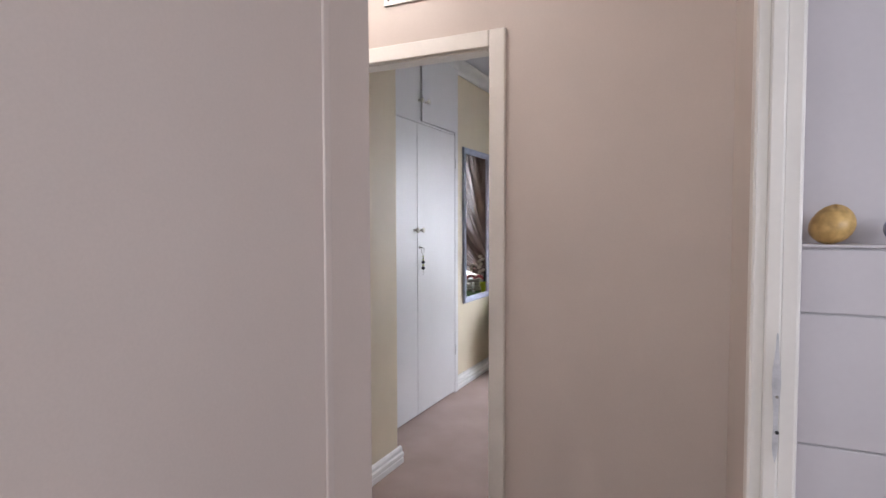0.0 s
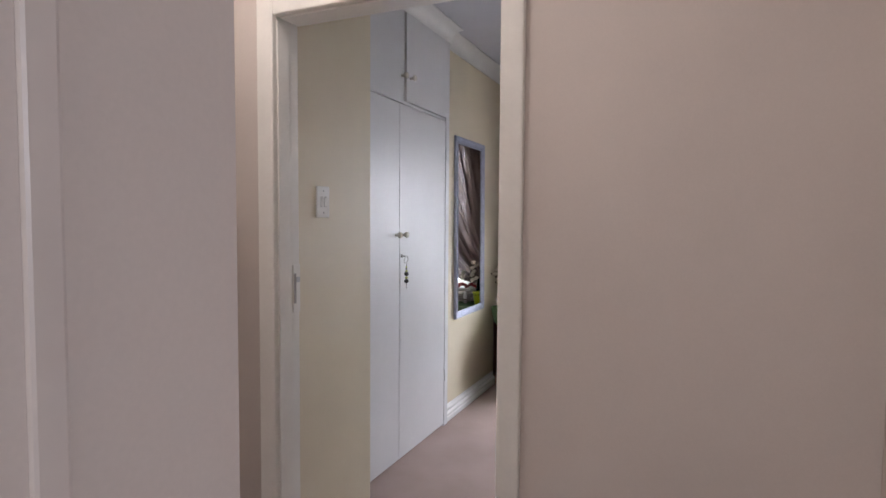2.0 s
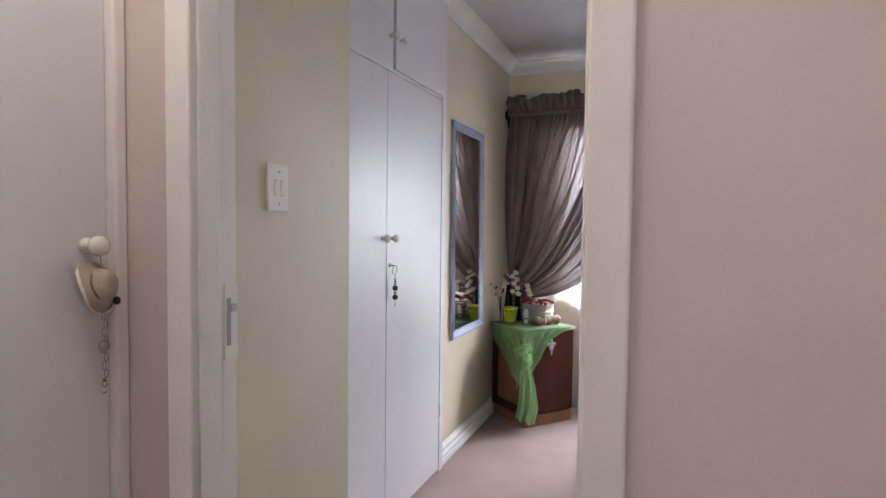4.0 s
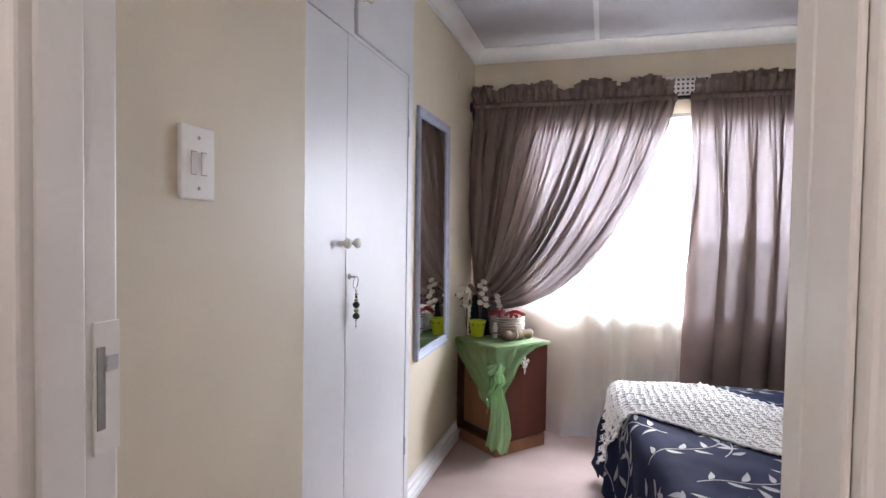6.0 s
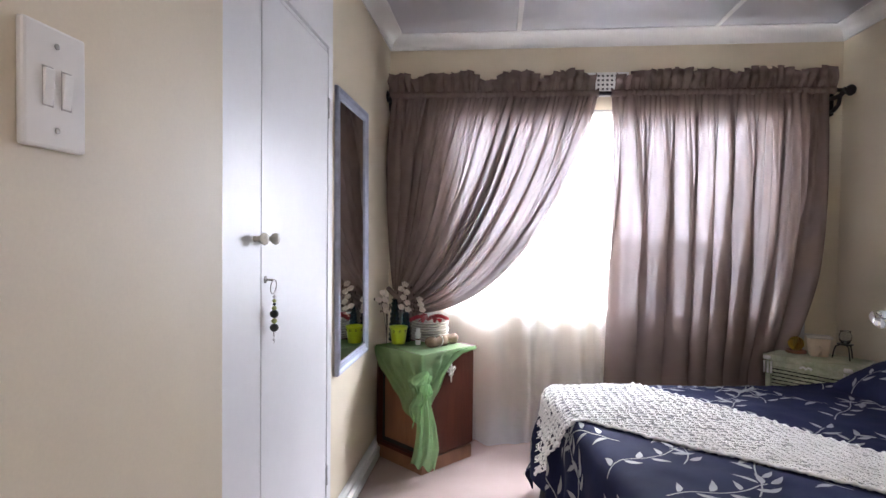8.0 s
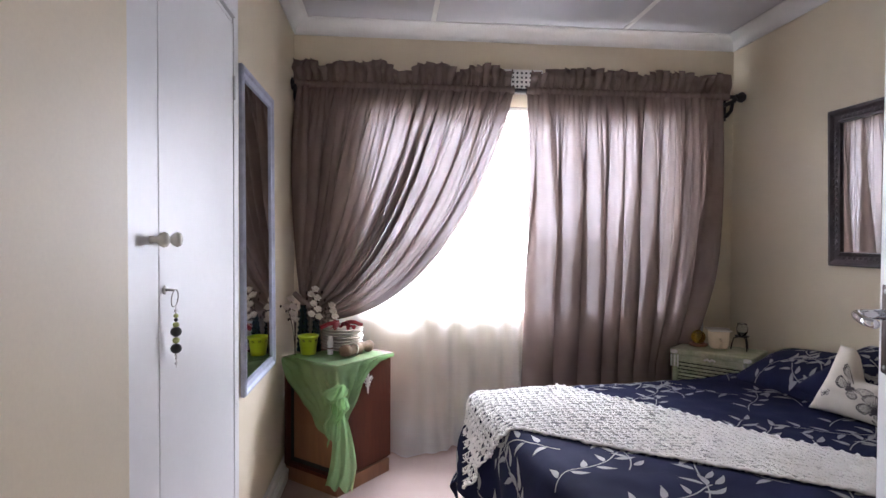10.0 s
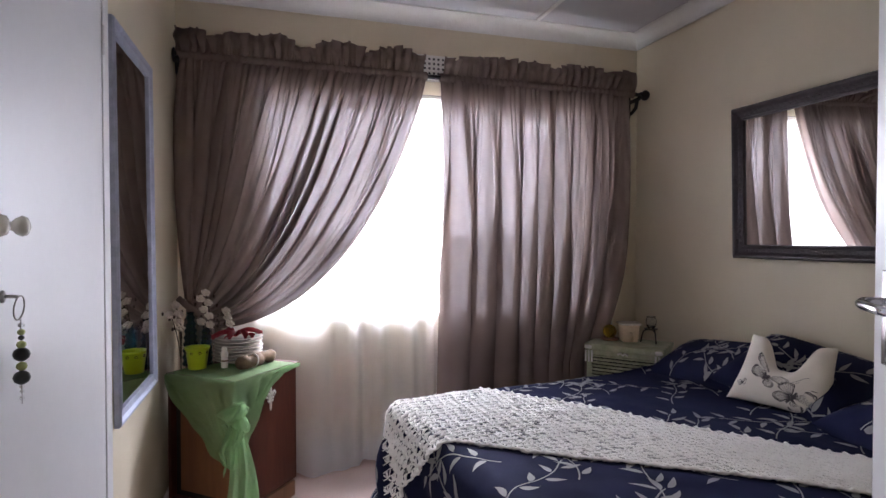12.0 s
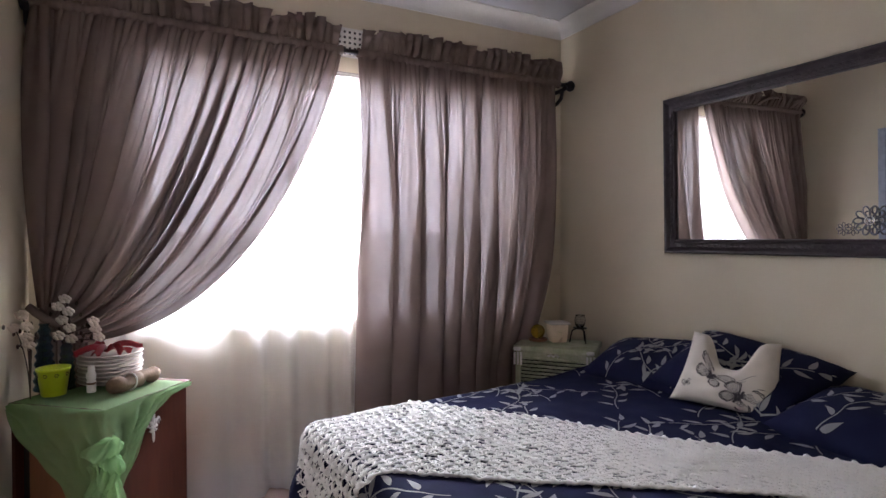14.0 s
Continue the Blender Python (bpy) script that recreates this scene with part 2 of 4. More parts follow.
# window wall with its opening
WX0, WX1, WZ0, WZ1 = -1.12, 0.95, 0.82, 2.115
wall_north = structure("wall_north", boxes((-1.75, WX0, 5.92, 6.15, 0, CEIL), (WX1, 1.5, 5.92, 6.15, 0, CEIL), (WX0, WX1, 5.92, 6.15, 0, WZ0), (WX0, WX1, 5.92, 6.15, WZ1, CEIL)),
                       M["cream"], "cream painted plaster wall round the window", "wall")
structure("wall_east", boxes((1.31, 1.5, 2.69, 5.92, 0, CEIL)), M["cream"], "cream painted plaster wall behind the bed", "wall")
structure("wall_west", boxes((-1.75, -1.56, 4.43, 5.92, 0, CEIL)), M["cream"], "cream painted plaster wall beside the wardrobe", "wall")
structure("wall_recess", boxes((-2.25, -2.1, 3.027, 4.43, 0, CEIL), (-2.25, -1.75, 4.43, 4.6, 0, CEIL)), M["cream"], "plain wall behind the wardrobe", "wall")
structure("wall_switch", boxes((-2.25, -1.258, 2.485, 3.027, 0, CEIL), bevel=0.004), M["cream"], "cream wall nib with the light switch", "wall")
DX0, DX1, DH = -1.205, -0.459, 2.03
structure("wall_door", boxes((-2.25, DX0 - 0.025, 2.375, 2.483, 0, CEIL), (DX1 + 0.025, 2.4, 2.375, 2.483, 0, CEIL), (DX0 - 0.025, DX1 + 0.025, 2.375, 2.483, DH + 0.025, CEIL)), M["beige"], "beige painted wall with the bedroom doorway", "wall")
structure("wall_south_bedroom", boxes((-0.35, 1.5, 2.485, 2.69, 0, CEIL)), M["cream"], "cream wall behind the open door", "wall")

# passage
structure("wall_passage_door", boxes((-1.55, -1.40, 1.298, 1.60, 0, CEIL), (-1.55, -1.40, 1.60, 2.352, 2.03, CEIL), (-1.55, -1.40, 2.352, 2.3745, 0, CEIL)), M["beige"], "beige passage wall round the flush door", "wall")
structure("wall_nib", boxes((-1.55, -0.312, 1.168, 1.298, 0, CEIL), (-0.45, -0.312, -1.6, 0.35, 0, CEIL), (-0.45, -0.312, 0.35, 1.168, 2.055, CEIL)), M["beige"], "beige passage wall round the flush door", "wall")
structure("wall_passage_east", boxes((0.378, 0.428, 1.295, 2.373, 0, CEIL), (0.378, 0.428, 0.445, 1.295, 2.055, CEIL), (0.378, 0.428, -1.6, 0.445, 0, CEIL)), M["beige"], "beige passage wall with the bathroom doorway", "wall")
structure("wall_passage_south", boxes((-0.45, 0.45, -1.75, -1.6, 0, CEIL)), M["beige"], "beige end wall of the passage", "wall")
# bathroom
structure("wall_bathroom", boxes((0.45, 2.3, 1.95, 2.05, 0, CEIL), (2.2, 2.3, -0.6, 1.95, 0, CEIL), (0.45, 2.3, -0.7, -0.6, 0, CEIL)), M["tile"], "pale bathroom wall", "wall")
ledge = structure("wall_ledge", boxes((0.45, 2.2, 1.838, 1.95, 0, 1.297)), M["grout"], "boxed-in ledge with white tiles", "wall")


def skirting(name, x0, y0, x1, y1, nx, ny, deep=1.0):
    """Moulded skirting board along a wall from (x0, y0) to (x1, y1), standing off towards (nx, ny)."""
    prof = [(0, 0), (0.022, 0), (0.022, 0.028), (0.018, 0.034), (0.024, 0.042), (0.024, 0.058), (0.014, 0.064), (0.014, 0.080), (0.008, 0.092), (0, 0.095)]
    prof = [(d * deep, z) for d, z in prof]
    bm = bmesh.new()
    ends = []
    for x, y in ((x0, y0), (x1, y1)):
        ends.append([bm.verts.new((x + nx * d, y + ny * d, z)) for d, z in prof])
    n = len(prof)
    for k in range(n):
        bm.faces.new((ends[0][k], ends[0][(k + 1) % n], ends[1][(k + 1) % n], ends[1][k]))
    bm.faces.new(ends[0])
    bm.faces.new(ends[1][::-1])
    return structure(name, bm, M["cornice"], "white moulded skirting board", "skirting")


skirting("baseboard", -1.557, 4.43, -1.557, 5.92, 1, 0, 1.9)
skirting("baseboard", -1.56, 5.917, 1.31, 5.917, 0, -1)
skirting("baseboard", 1.307, 2.7, 1.307, 5.92, -1, 0)
skirting("baseboard", -1.255, 2.55, -1.255, 3.05, 1, 0)
skirting("baseboard", -1.255, 3.030, -1.50, 3.030, 0, 1)


def cornice(name, x0, y0, x1, y1, nx, ny):
    """Coved cornice with a small step at each edge."""
    r = 0.078
    prof = [(0, CEIL - 0.003), (0, CEIL - r - 0.008), (0.008, CEIL - r - 0.008), (0.008, CEIL - r)]
    prof += [(0.008 + r * (1 - math.cos(a)), CEIL - r + (r - 0.009) * math.sin(a)) for a in [math.pi / 2 * k / 8 for k in range(9)]]
    prof += [(r + 0.016, CEIL - 0.009), (r + 0.016, CEIL - 0.003)]
    bm = bmesh.new()
    ends = [[bm.verts.new((x + nx * d, y + ny * d, z)) for d, z in prof] for x, y in ((x0, y0), (x1, y1))]
    n = len(prof)
    for k in range(n):
        bm.faces.new((ends[0][k], ends[0][(k + 1) % n], ends[1][(k + 1) % n], ends[1][k]))
    bm.faces.new(ends[0])
    bm.faces.new(ends[1][::-1])
    return structure(name, bm, M["cornice"], "white coved plaster cornice", "cornice")


cornice("trim", -1.557, 5.917, 1.307, 5.917, 0, -1)
cornice("trim", -1.557, 4.435, -1.557, 5.91, 1, 0)
cornice("trim", -1.505, 3.06, -1.505, 4.432, 1, 0)
cornice("trim", 1.307, 2.70, 1.307, 5.91, -1, 0)


# ---- doorway, doors ----
def door_frame(name, w, h, depth, label):
    """Pressed steel frame: jambs and head with a rebate. Local x runs across the opening, y through the wall."""
    root = empty(name, None, label, "door frame", "", "structure")
    f = 0.064
    for nm, xs in (("jamb", (-f, 0.0)), ("jamb", (w, w + f))):
        s = 1 if xs[1] == 0.0 else -1
        inner = xs[1] if s == 1 else xs[0]
        part(nm, boxes((xs[0], xs[1], -0.014, depth + 0.004, 0, h + f), bevel=0.005), M["frame"], root)
        a, b = sorted((inner, inner + s * 0.006))
        part("stop", boxes((a, b, 0.004, depth * 0.58, 0, h - 0.010), bevel=0.004), M["frame"], root)
    part("head", boxes((0.001, w - 0.001, -0.014, depth + 0.004, h, h + f), bevel=0.005), M["frame"], root)
    part("stop", boxes((0.015, w - 0.015, 0.004, depth * 0.58, h - 0.008, h - 0.0005), bevel=0.004), M["frame"], root)
    return root


fr = door_frame("door_frame_1", DX1 - DX0, DH, 0.108, "cream painted steel door frame, chipped at the latch")
fr.matrix_world = pose(DX0, 2.375, 0)
part("hinge_jamb", boxes((DX1 - DX0 + 0.0005, DX1 - DX0 + 0.10, 0.1125, 0.165, 0, DH + 0.05), bevel=0.004), M["frame"], fr)
# latch cut-out in the jamb of the bedroom doorway
keep = empty("strike_plate", None, "painted strike plate set in the door frame", "strike plate")
part("plate", boxes((DX0 + 0.0002, DX0 + 0.004, 2.449, 2.485, 1.085, 1.245), bevel=0.001), M["frame"], keep)
part("slot", boxes((DX0 + 0.0035, DX0 + 0.0055, 2.452, 2.463, 1.115, 1.215)), M["screw"], keep, "dull metal latch slot")
part("lip", boxes((DX0 + 0.0045, DX0 + 0.008, 2.463, 2.480, 1.185, 1.203), bevel=0.001), M["worn"], keep, "bent metal latch lip")

fr = door_frame("door_frame_2", 0.80, 2.03, 0.046, "white painted steel bathroom door frame, scuffed at the latch")
fr.matrix_world = pose(0.382, 1.27, 0, 0, 0, -90)
wear = empty("strike_plate", None, "worn strike plate with bare metal", "strike plate")
bm = bmesh.new()
bm.faces.new([bm.verts.new((0.4035 + 0.0045 * (1 + 0.35 * math.sin(5 * q)) * math.cos(q), 1.2600, 1.10 + 0.095 * math.sin(q))) for q in [2 * math.pi * k / 28 for k in range(28)]])
thicken(bm, -0.0008)
part("plate", bm, M["worn"], wear, "bare grey metal where the paint has rubbed off")
part("slot", lathe([(0.0028, 0), (0.0028, 0.0012), (0, 0.0012)], 10, pose(0.4055, 1.2594, 1.050, 90, 0, 0)), M["gap"], wear, "dark screw hole")
part("slot", lathe([(0.0022, 0), (0.0022, 0.0012), (0, 0.0012)], 10, pose(0.4045, 1.2594, 1.102, 90, 0, 0)), M["screw"], wear, "painted screw head")

# flush door with round knob on the passage's west side
d2 = empty("door_2", None, "white enamelled flush door, closed, with a round knob", "door", "", "structure")
part("leaf", boxes((-1.45, -1.412, 1.603, 2.345, 0.01, 2.025), bevel=0.003), M["gloss"], d2)
part("frame_strip", boxes((-1.42, -1.388, 2.3455, 2.3745, 0, 2.05), bevel=0.006), M["frame"], d2)
knob_prof = [(0.0, 0.062), (0.014, 0.060), (0.022, 0.052), (0.024, 0.042), (0.020, 0.032), (0.011, 0.024), (0.009, 0.010), (0.018, 0.006), (0.020, 0.0)]
part("knob", lathe([(r * 0.85, z * 0.85) for r, z in knob_prof[::-1]], 20, pose(-1.412, 2.30, 1.325, 0, 90, 0)), M["pearl"], d2, "cream round knob", True)

hat = empty("straw_hat_ornament", pose(-1.375, 2.298, 1.245), "small woven straw hat hanging from the knob", "ornament")
bm = lathe([(0.0, 0.040), (0.020, 0.038), (0.033, 0.028), (0.037, 0.012), (0.040, 0.004), (0.066, -0.004), (0.068, -0.008), (0.040, -0.002)], 28, pose(0, 0, 0.0, 0, 72, 25) @ Matrix.Scale(0.78, 4))
for v in bm.verts:
    v.co += Vector((0, 0, 0.006 * math.sin(v.co.z * 60 + v.co.y * 40)))
part("hat", bm, M["straw"], hat, "", True)
part("brim_edge", tube([pose(0, 0, 0, 0, 72, 25) @ Vector((0.0525 * math.cos(q), 0.0525 * math.sin(q), -0.0045 + 0.004 * math.sin(3 * q))) for q in [2 * math.pi * k / 40 for k in range(40)]], lambda t: 0.0032 + 0.0006 * math.sin(t * 150), 7, True), M["plate"], hat, "pale plaited brim edge", True)
part("hat_band", tube([pose(0, 0, 0, 0, 72, 25) @ Vector((0.0312 * math.cos(q), 0.0312 * math.sin(q), 0.006)) for q in [2 * math.pi * k / 32 for k in range(32)]], 0.0024, 6, True), M["bark"], hat, "brown band round the crown", True)
part("cord", tube([(-0.005, 0, 0.085), (0.004, 0.001, 0.06), (0.01, 0, 0.035)], 0.0012, 6), M["straw"], hat)
part("berry", lathe([(0, -0.009), (0.006, -0.005), (0.007, 0.002), (0.005, 0.007), (0, 0.009)], 12, pose(0.010, 0.030, -0.030)), M["twig"], hat, "dark brown bead", True)
bm = bmesh.new()
for k in range(9):
    z = -0.055 - k * 0.0165
    add_tube(bm, [(0.012, 0.004 * (k % 2) + 0.0035 * math.cos(a), z + 0.009 * math.sin(a)) for a in [2 * math.pi * j / 12 for j in range(12)]], 0.0011, 5, True)
part("chain", bm, M["screw"], hat, "thin metal chain", True)
bm = bmesh.new()
add_ball(bm, (0.012, 0, -0.115), 0.011, 0.011, 0.013)
part("bead", bm, M["screw"], hat, "grey filigree bead", True)
bm = bmesh.new()
add_ball(bm, (0.012, 0, -0.195), 0.006, 0.006, 0.014)
part("bead", bm, M["clear"], hat, "clear drop bead", True)

# flush door in the near wall
d3 = empty("door_3", None, "pale painted flush door, closed", "door", "", "structure")
part("leaf", boxes((-0.365, -0.3125, 0.355, 1.1465, 0.01, 2.028)), M["beige"], d3)
part("frame_strip", boxes((-0.38, -0.3085, 1.1466, 1.1679, 0, 2.054), bevel=0.003), M["strip"], d3)

# open bedroom door
DM = pose(-0.353, 2.711, 0, 0, 0, -27)
d1 = empty("door_1", DM, "white enamelled bedroom door standing open, with chrome lever handle", "door", "", "structure")
part("leaf", boxes((0.0, 0.04, 0, 0.76, 0.012, 2.02), bevel=0.002), M["gloss"], d1)
hd = part("door_handle", boxes((-0.007, -0.0005, 0.685, 0.727, 1.065, 1.235), bevel=0.003), M["chrome"], d1, "chrome lever handle with backplate")
bm = tube([(-0.006, 0.706, 1.178), (-0.030, 0.706, 1.178), (-0.046, 0.704, 1.178), (-0.055, 0.694, 1.177), (-0.057, 0.68, 1.175), (-0.056, 0.64, 1.172), (-0.054, 0.60, 1.172)], lambda s: 0.010 - 0.002 * s, 12)
part("lever", bm, M["chrome"], hd, "", True)
for z in (1.078, 1.222):
    part("screw", lathe([(0.0045, 0), (0.0045, 0.0015), (0.0, 0.002)], 10, pose(-0.007, 0.706, z, 0, -90, 0)), M["screw"], hd)


# ---- air bricks ----
def air_brick(name, m, nx, nz, step, hole, label):
    """Cast plate with rows of square holes, built as crossing bars over a dark back."""
    root = empty(name, m, label, "air vent")
    w, h = nx * step, nz * step
    part("backing", boxes((-w / 2, w / 2, -0.001, 0.002, -h / 2, h / 2)), M["gap"], root)
    t = step - hole
    bm = bmesh.new()
    for k in range(nx + 1):
        x = -w / 2 + k * step
        add_box(bm, x - t / 2, x + t / 2, -0.010, -0.001, -h / 2 - t / 2, h / 2 + t / 2)
    for k in range(nz + 1):
        z = -h / 2 + k * step
        add_box(bm, -w / 2 - t / 2, w / 2 + t / 2, -0.0095, -0.001, z - t / 2, z + t / 2)
    part("grille", bm, M["white"], root)
    return root


air_brick("air_vent", pose(-0.130, 5.917, 2.318), 9, 5, 0.0285, 0.0150, "white air brick with rows of square holes")
air_brick("air_vent", pose(-0.80, 2.372, 2.33), 9, 5, 0.026, 0.011, "cream air brick above the bedroom doorway")


# ---- window ----
win = empty("window_1", None, "steel window frame behind a white net curtain", "window", "", "structure")
fw = 0.035
part("window_frame", boxes((WX0, WX1, 6.03, 6.07, WZ0, WZ0 + fw), (WX0, WX1, 6.03, 6.07, WZ1 - fw, WZ1), (WX0, WX0 + fw, 6.03, 6.07, WZ0 + fw, WZ1 - fw), (WX1 - fw, WX1, 6.03, 6.07, WZ0 + fw, WZ1 - fw),
                           (-0.43, -0.40, 6.03, 6.07, WZ0 + fw, WZ1 - fw), (0.27, 0.30, 6.03, 6.07, WZ0 + fw, WZ1 - fw)), M["white"], win)
part("window_sill", boxes((WX0 + 0.002, WX1 - 0.002, 5.90, 6.028, WZ0 - 0.001, WZ0 + 0.018), bevel=0.004), M["cornice"], win)
for x0, x1 in ((WX0 + fw, -0.43), (-0.40, 0.27), (0.30, WX1 - fw)):
    p = part("pane", boxes((x0, x1, 6.046, 6.050, WZ0 + fw, WZ1 - fw)), M["clear"], win)
    p.visible_shadow = False
bd = structure("backdrop", boxes((-9, 9, 12.0, 12.05, -1, 9)), glow, "bright overcast sky outside", "sky")
structure("ground", boxes((-60, 60, -60, 60, -0.4, -0.2)), M["grass"], "pale garden ground outside", "ground")


# ---- curtains ----
def fold(u, n, seed):
    """Uneven pleats across a curtain."""
    w = u * n + 0.9 * noise.noise((u * n * 0.28, seed, 0))
    return math.sin(2 * math.pi * w) * (0.85 + 1.25 * noise.noise((u * n * 0.37, seed + 7, 0)))


def bez(p0, p1, p2, p3, s):
    q = 1 - s
    return [q * q * q * a + 3 * q * q * s * b + 3 * q * s * s * c + s * s * s * d for a, b, c, d in zip(p0, p1, p2, p3)]


CY = 5.80


def gather(u, seed):
    """Uneven pleats: wide and narrow ones side by side, some lying flat."""
    w = u + 1.5 * noise.noise((u * 0.21, seed, 0.3)) + 0.45 * noise.noise((u * 0.63, seed + 4, 0.7))
    k = 0.95 + 0.9 * noise.noise((u * 0.33, seed + 7, 0.1))
    return (math.sin(2 * math.pi * w) + 0.35 * math.sin(4 * math.pi * w + 1.1)) * max(0.35, k)


def pleats(u, v, n, seed):
    """Depth and sideways lean of the cloth: fine gathers under the rod that run together into folds."""
    low = min(1.0, v * 1.9)
    fine = 1 - 0.82 * min(1.0, v * 1.15)
    d = u + 0.008 * noise.noise((u * 5, v * 2.2, seed))
    depth = (0.006 + 0.042 * low) * gather(d * n, seed) + 0.011 * fine * gather(u * n * 4.1, seed + 3) + 0.006 * gather(d * n * 2.3, seed + 6)
    lean = (0.006 + 0.058 * low) * gather(d * n + 0.22, seed) + 0.010 * fine * gather(u * n * 4.1 + 0.22, seed + 3) + 0.012 * low * gather(d * n * 2.3 + 0.2, seed + 6)
    return depth, lean


def left_curtain(u, v):
    e = u ** 1.15
    p0 = (-1.53 + 1.32 * u, 2.215)
    p1 = (-1.53 + 1.22 * e, 1.80 - 0.05 * e)
    p2 = (-1.525 + 0.81 * e, 1.38 - 0.57 * e)
    p3 = (-1.49 + 0.12 * e, 0.98 - 0.16 * e)
    x, z = bez(p0, p1, p2, p3, v)
    edge = 1 - 0.85 * max(0, (u - 0.93) / 0.07)
    depth, lean = pleats(u, v, 13, 3.0)
    y = CY - 0.01 - 0.03 * v + depth * (1 - 0.5 * v) + 0.012 * noise.noise((u * 6, v * 4, 5.0)) + 0.10 * max(0.0, 1 - u / 0.025)
    x += lean * (1 - 0.78 * v) * edge + 0.006 * noise.noise((u * 24, v * 3, 1.0))
    return (x, y, z)


def left_tail(u, v):
    x = -1.50 + 0.17 * u + 0.05 * v * (u - 0.3)
    z = 0.97 - 0.13 * u - (0.82 - 0.13 * u) * v
    return (x, CY - 0.02 + 0.03 * fold(u, 7, 4.0), z)


def right_curtain(u, v):
    z = 2.215 - 2.13 * v
    s = max(0, (2.2 - z) / 1.6)
    xl = -0.125 + 0.012 * math.sin(v * 5)
    pull = min(s, 1.05) ** 3
    x = xl + (1.19 - xl) * u - 0.27 * pull * u ** 3
    depth, lean = pleats(u, v, 11, 21.0)
    flat = min(1.0, 0.25 + u / 0.12)
    y = CY - 0.01 + depth * flat + 0.010 * noise.noise((u * 6, v * 3, 15.0)) + 0.118 * max(0.0, (u - 0.975) / 0.025)
    x += lean * (1 if u > 0.06 else u / 0.06) * (1 if u < 0.94 else (1 - u) / 0.06) + 0.005 * noise.noise((u * 22, v * 2.5, 4.0))
    return (x, y, z)


def ruffle(x0, x1, seed):
    """Gathered heading that stands above the rod pocket in rounded, crumpled loops, some flopping forward."""
    def f(u, v):
        n = (x1 - x0) * 16
        w = u * n + 1.2 * noise.noise((u * n * 0.27, seed, 0.5)) + 0.3 * noise.noise((u * n * 0.8, seed, 8.5))
        k = max(0.35, 0.85 + 0.8 * noise.noise((w * 0.5, seed, 3.0)))
        q = 2 * math.pi * w + 0.9 * v * noise.noise((w * 0.7, seed, 6.0))
        a = v ** 0.65
        crump = noise.noise((w * 1.3, v * 2.6, seed + 4))
        crease = noise.noise((w * 2.6 + 2.0 * v, v * 1.6, seed + 14))
        flop = max(0.0, 1.6 * noise.noise((w * 0.42, seed + 2, 1.0)))
        h = 0.120 + 0.030 * noise.noise((w * 0.4, seed, 2.0))
        x = x0 + (x1 - x0) * u - a * 0.016 * k * math.sin(2 * q) + v * (0.016 * crump + 0.006 * crease)
        y = CY - 0.016 - 0.020 * math.sin(math.pi * v * 0.8) + 0.046 * a * k * math.sin(q) + 0.0045 * (1 - v) * gather(u * n * 3.1, seed) + v * (0.034 * crump + 0.024 * crease) - 0.085 * v * v * flop
        z = 2.25 + h * v * (1 - 0.55 * v * flop) + v * (0.016 * crump + 0.008 * crease) + 0.014 * v * math.sin(q + 0.5)
        return (x, y, z)
    return f


def pocket(x0, x1, seed):
    """The band of cloth round the rod, with small gathers."""
    bm = bmesh.new()
    n = int((x1 - x0) * 260)
    rings = []
    for i in range(n + 1):
        x = x0 + (x1 - x0) * i / n
        g = 0.0022 * math.sin(i * 0.72 + 2 * noise.noise((i * 0.11, seed, 0)))
        rings.append([bm.verts.new((x, CY - 0.006 + (0.021 + g) * math.cos(2 * math.pi * k / 10), 2.232 + (0.024 + g) * math.sin(2 * math.pi * k / 10))) for k in range(10)])
    for a, b in zip(rings, rings[1:]):
        for k in range(10):
            bm.faces.new((a[k], a[(k + 1) % 10], b[(k + 1) % 10], b[k]))
    return bm


cl = empty("curtain", pose(0, 0, 0), "mauve taffeta curtain with ruffled heading, swept aside and tied", "curtain")
part("drape", sheet(520, 60, left_curtain), M["curtain"], cl, "", True)
part("tail", sheet(70, 16, left_tail), M["curtain"], cl, "", True)
part("rod_pocket", pocket(-1.535, -0.205, 1.0), M["curtain"], cl, "", True)
part("ruffle", sheet(640, 14, ruffle(-1.545, -0.225, 3.0)), M["curtain"], cl, "gathered ruffle heading", True)
part("tieback", tube([(-1.53 + 0.19 * k / 10, CY - 0.085 + 0.02 * math.cos(k), 0.985 - 0.015 * k) for k in range(11)], 0.016, 8), M["curtain"], cl, "", True)
cr = empty("curtain", pose(0, 0, 0), "mauve taffeta curtain with ruffled heading, hanging straight", "curtain")
part("drape", sheet(500, 50, right_curtain), M["curtain"], cr, "", True)
part("rod_pocket", pocket(-0.128, 1.195, 5.0), M["curtain"], cr, "", True)
part("ruffle", sheet(640, 14, ruffle(-0.110, 1.200, 12.0)), M["curtain"], cr, "gathered ruffle heading", True)


def net(u, v):
    x = -1.30 + 2.40 * u
    z = 2.125 - 2.115 * v
    n = 12
    y = 5.866 + (0.010 + 0.034 * v) * gather(u * n, 31.0) + 0.010 * noise.noise((u * 9, v * 2, 3.0))
    k = max(0, v - 0.80) / 0.20
    y -= 0.17 * k * k * (0.35 + 0.65 * max(0.0, math.cos((x + 0.78) * 9)) + 0.4 * noise.noise((u * 22, 3.0, 1.0))) * (1 if x < -0.2 else 0.3)
    return (x + 0.02 * v * noise.noise((u * 16, v * 2, 8.0)), y, z)


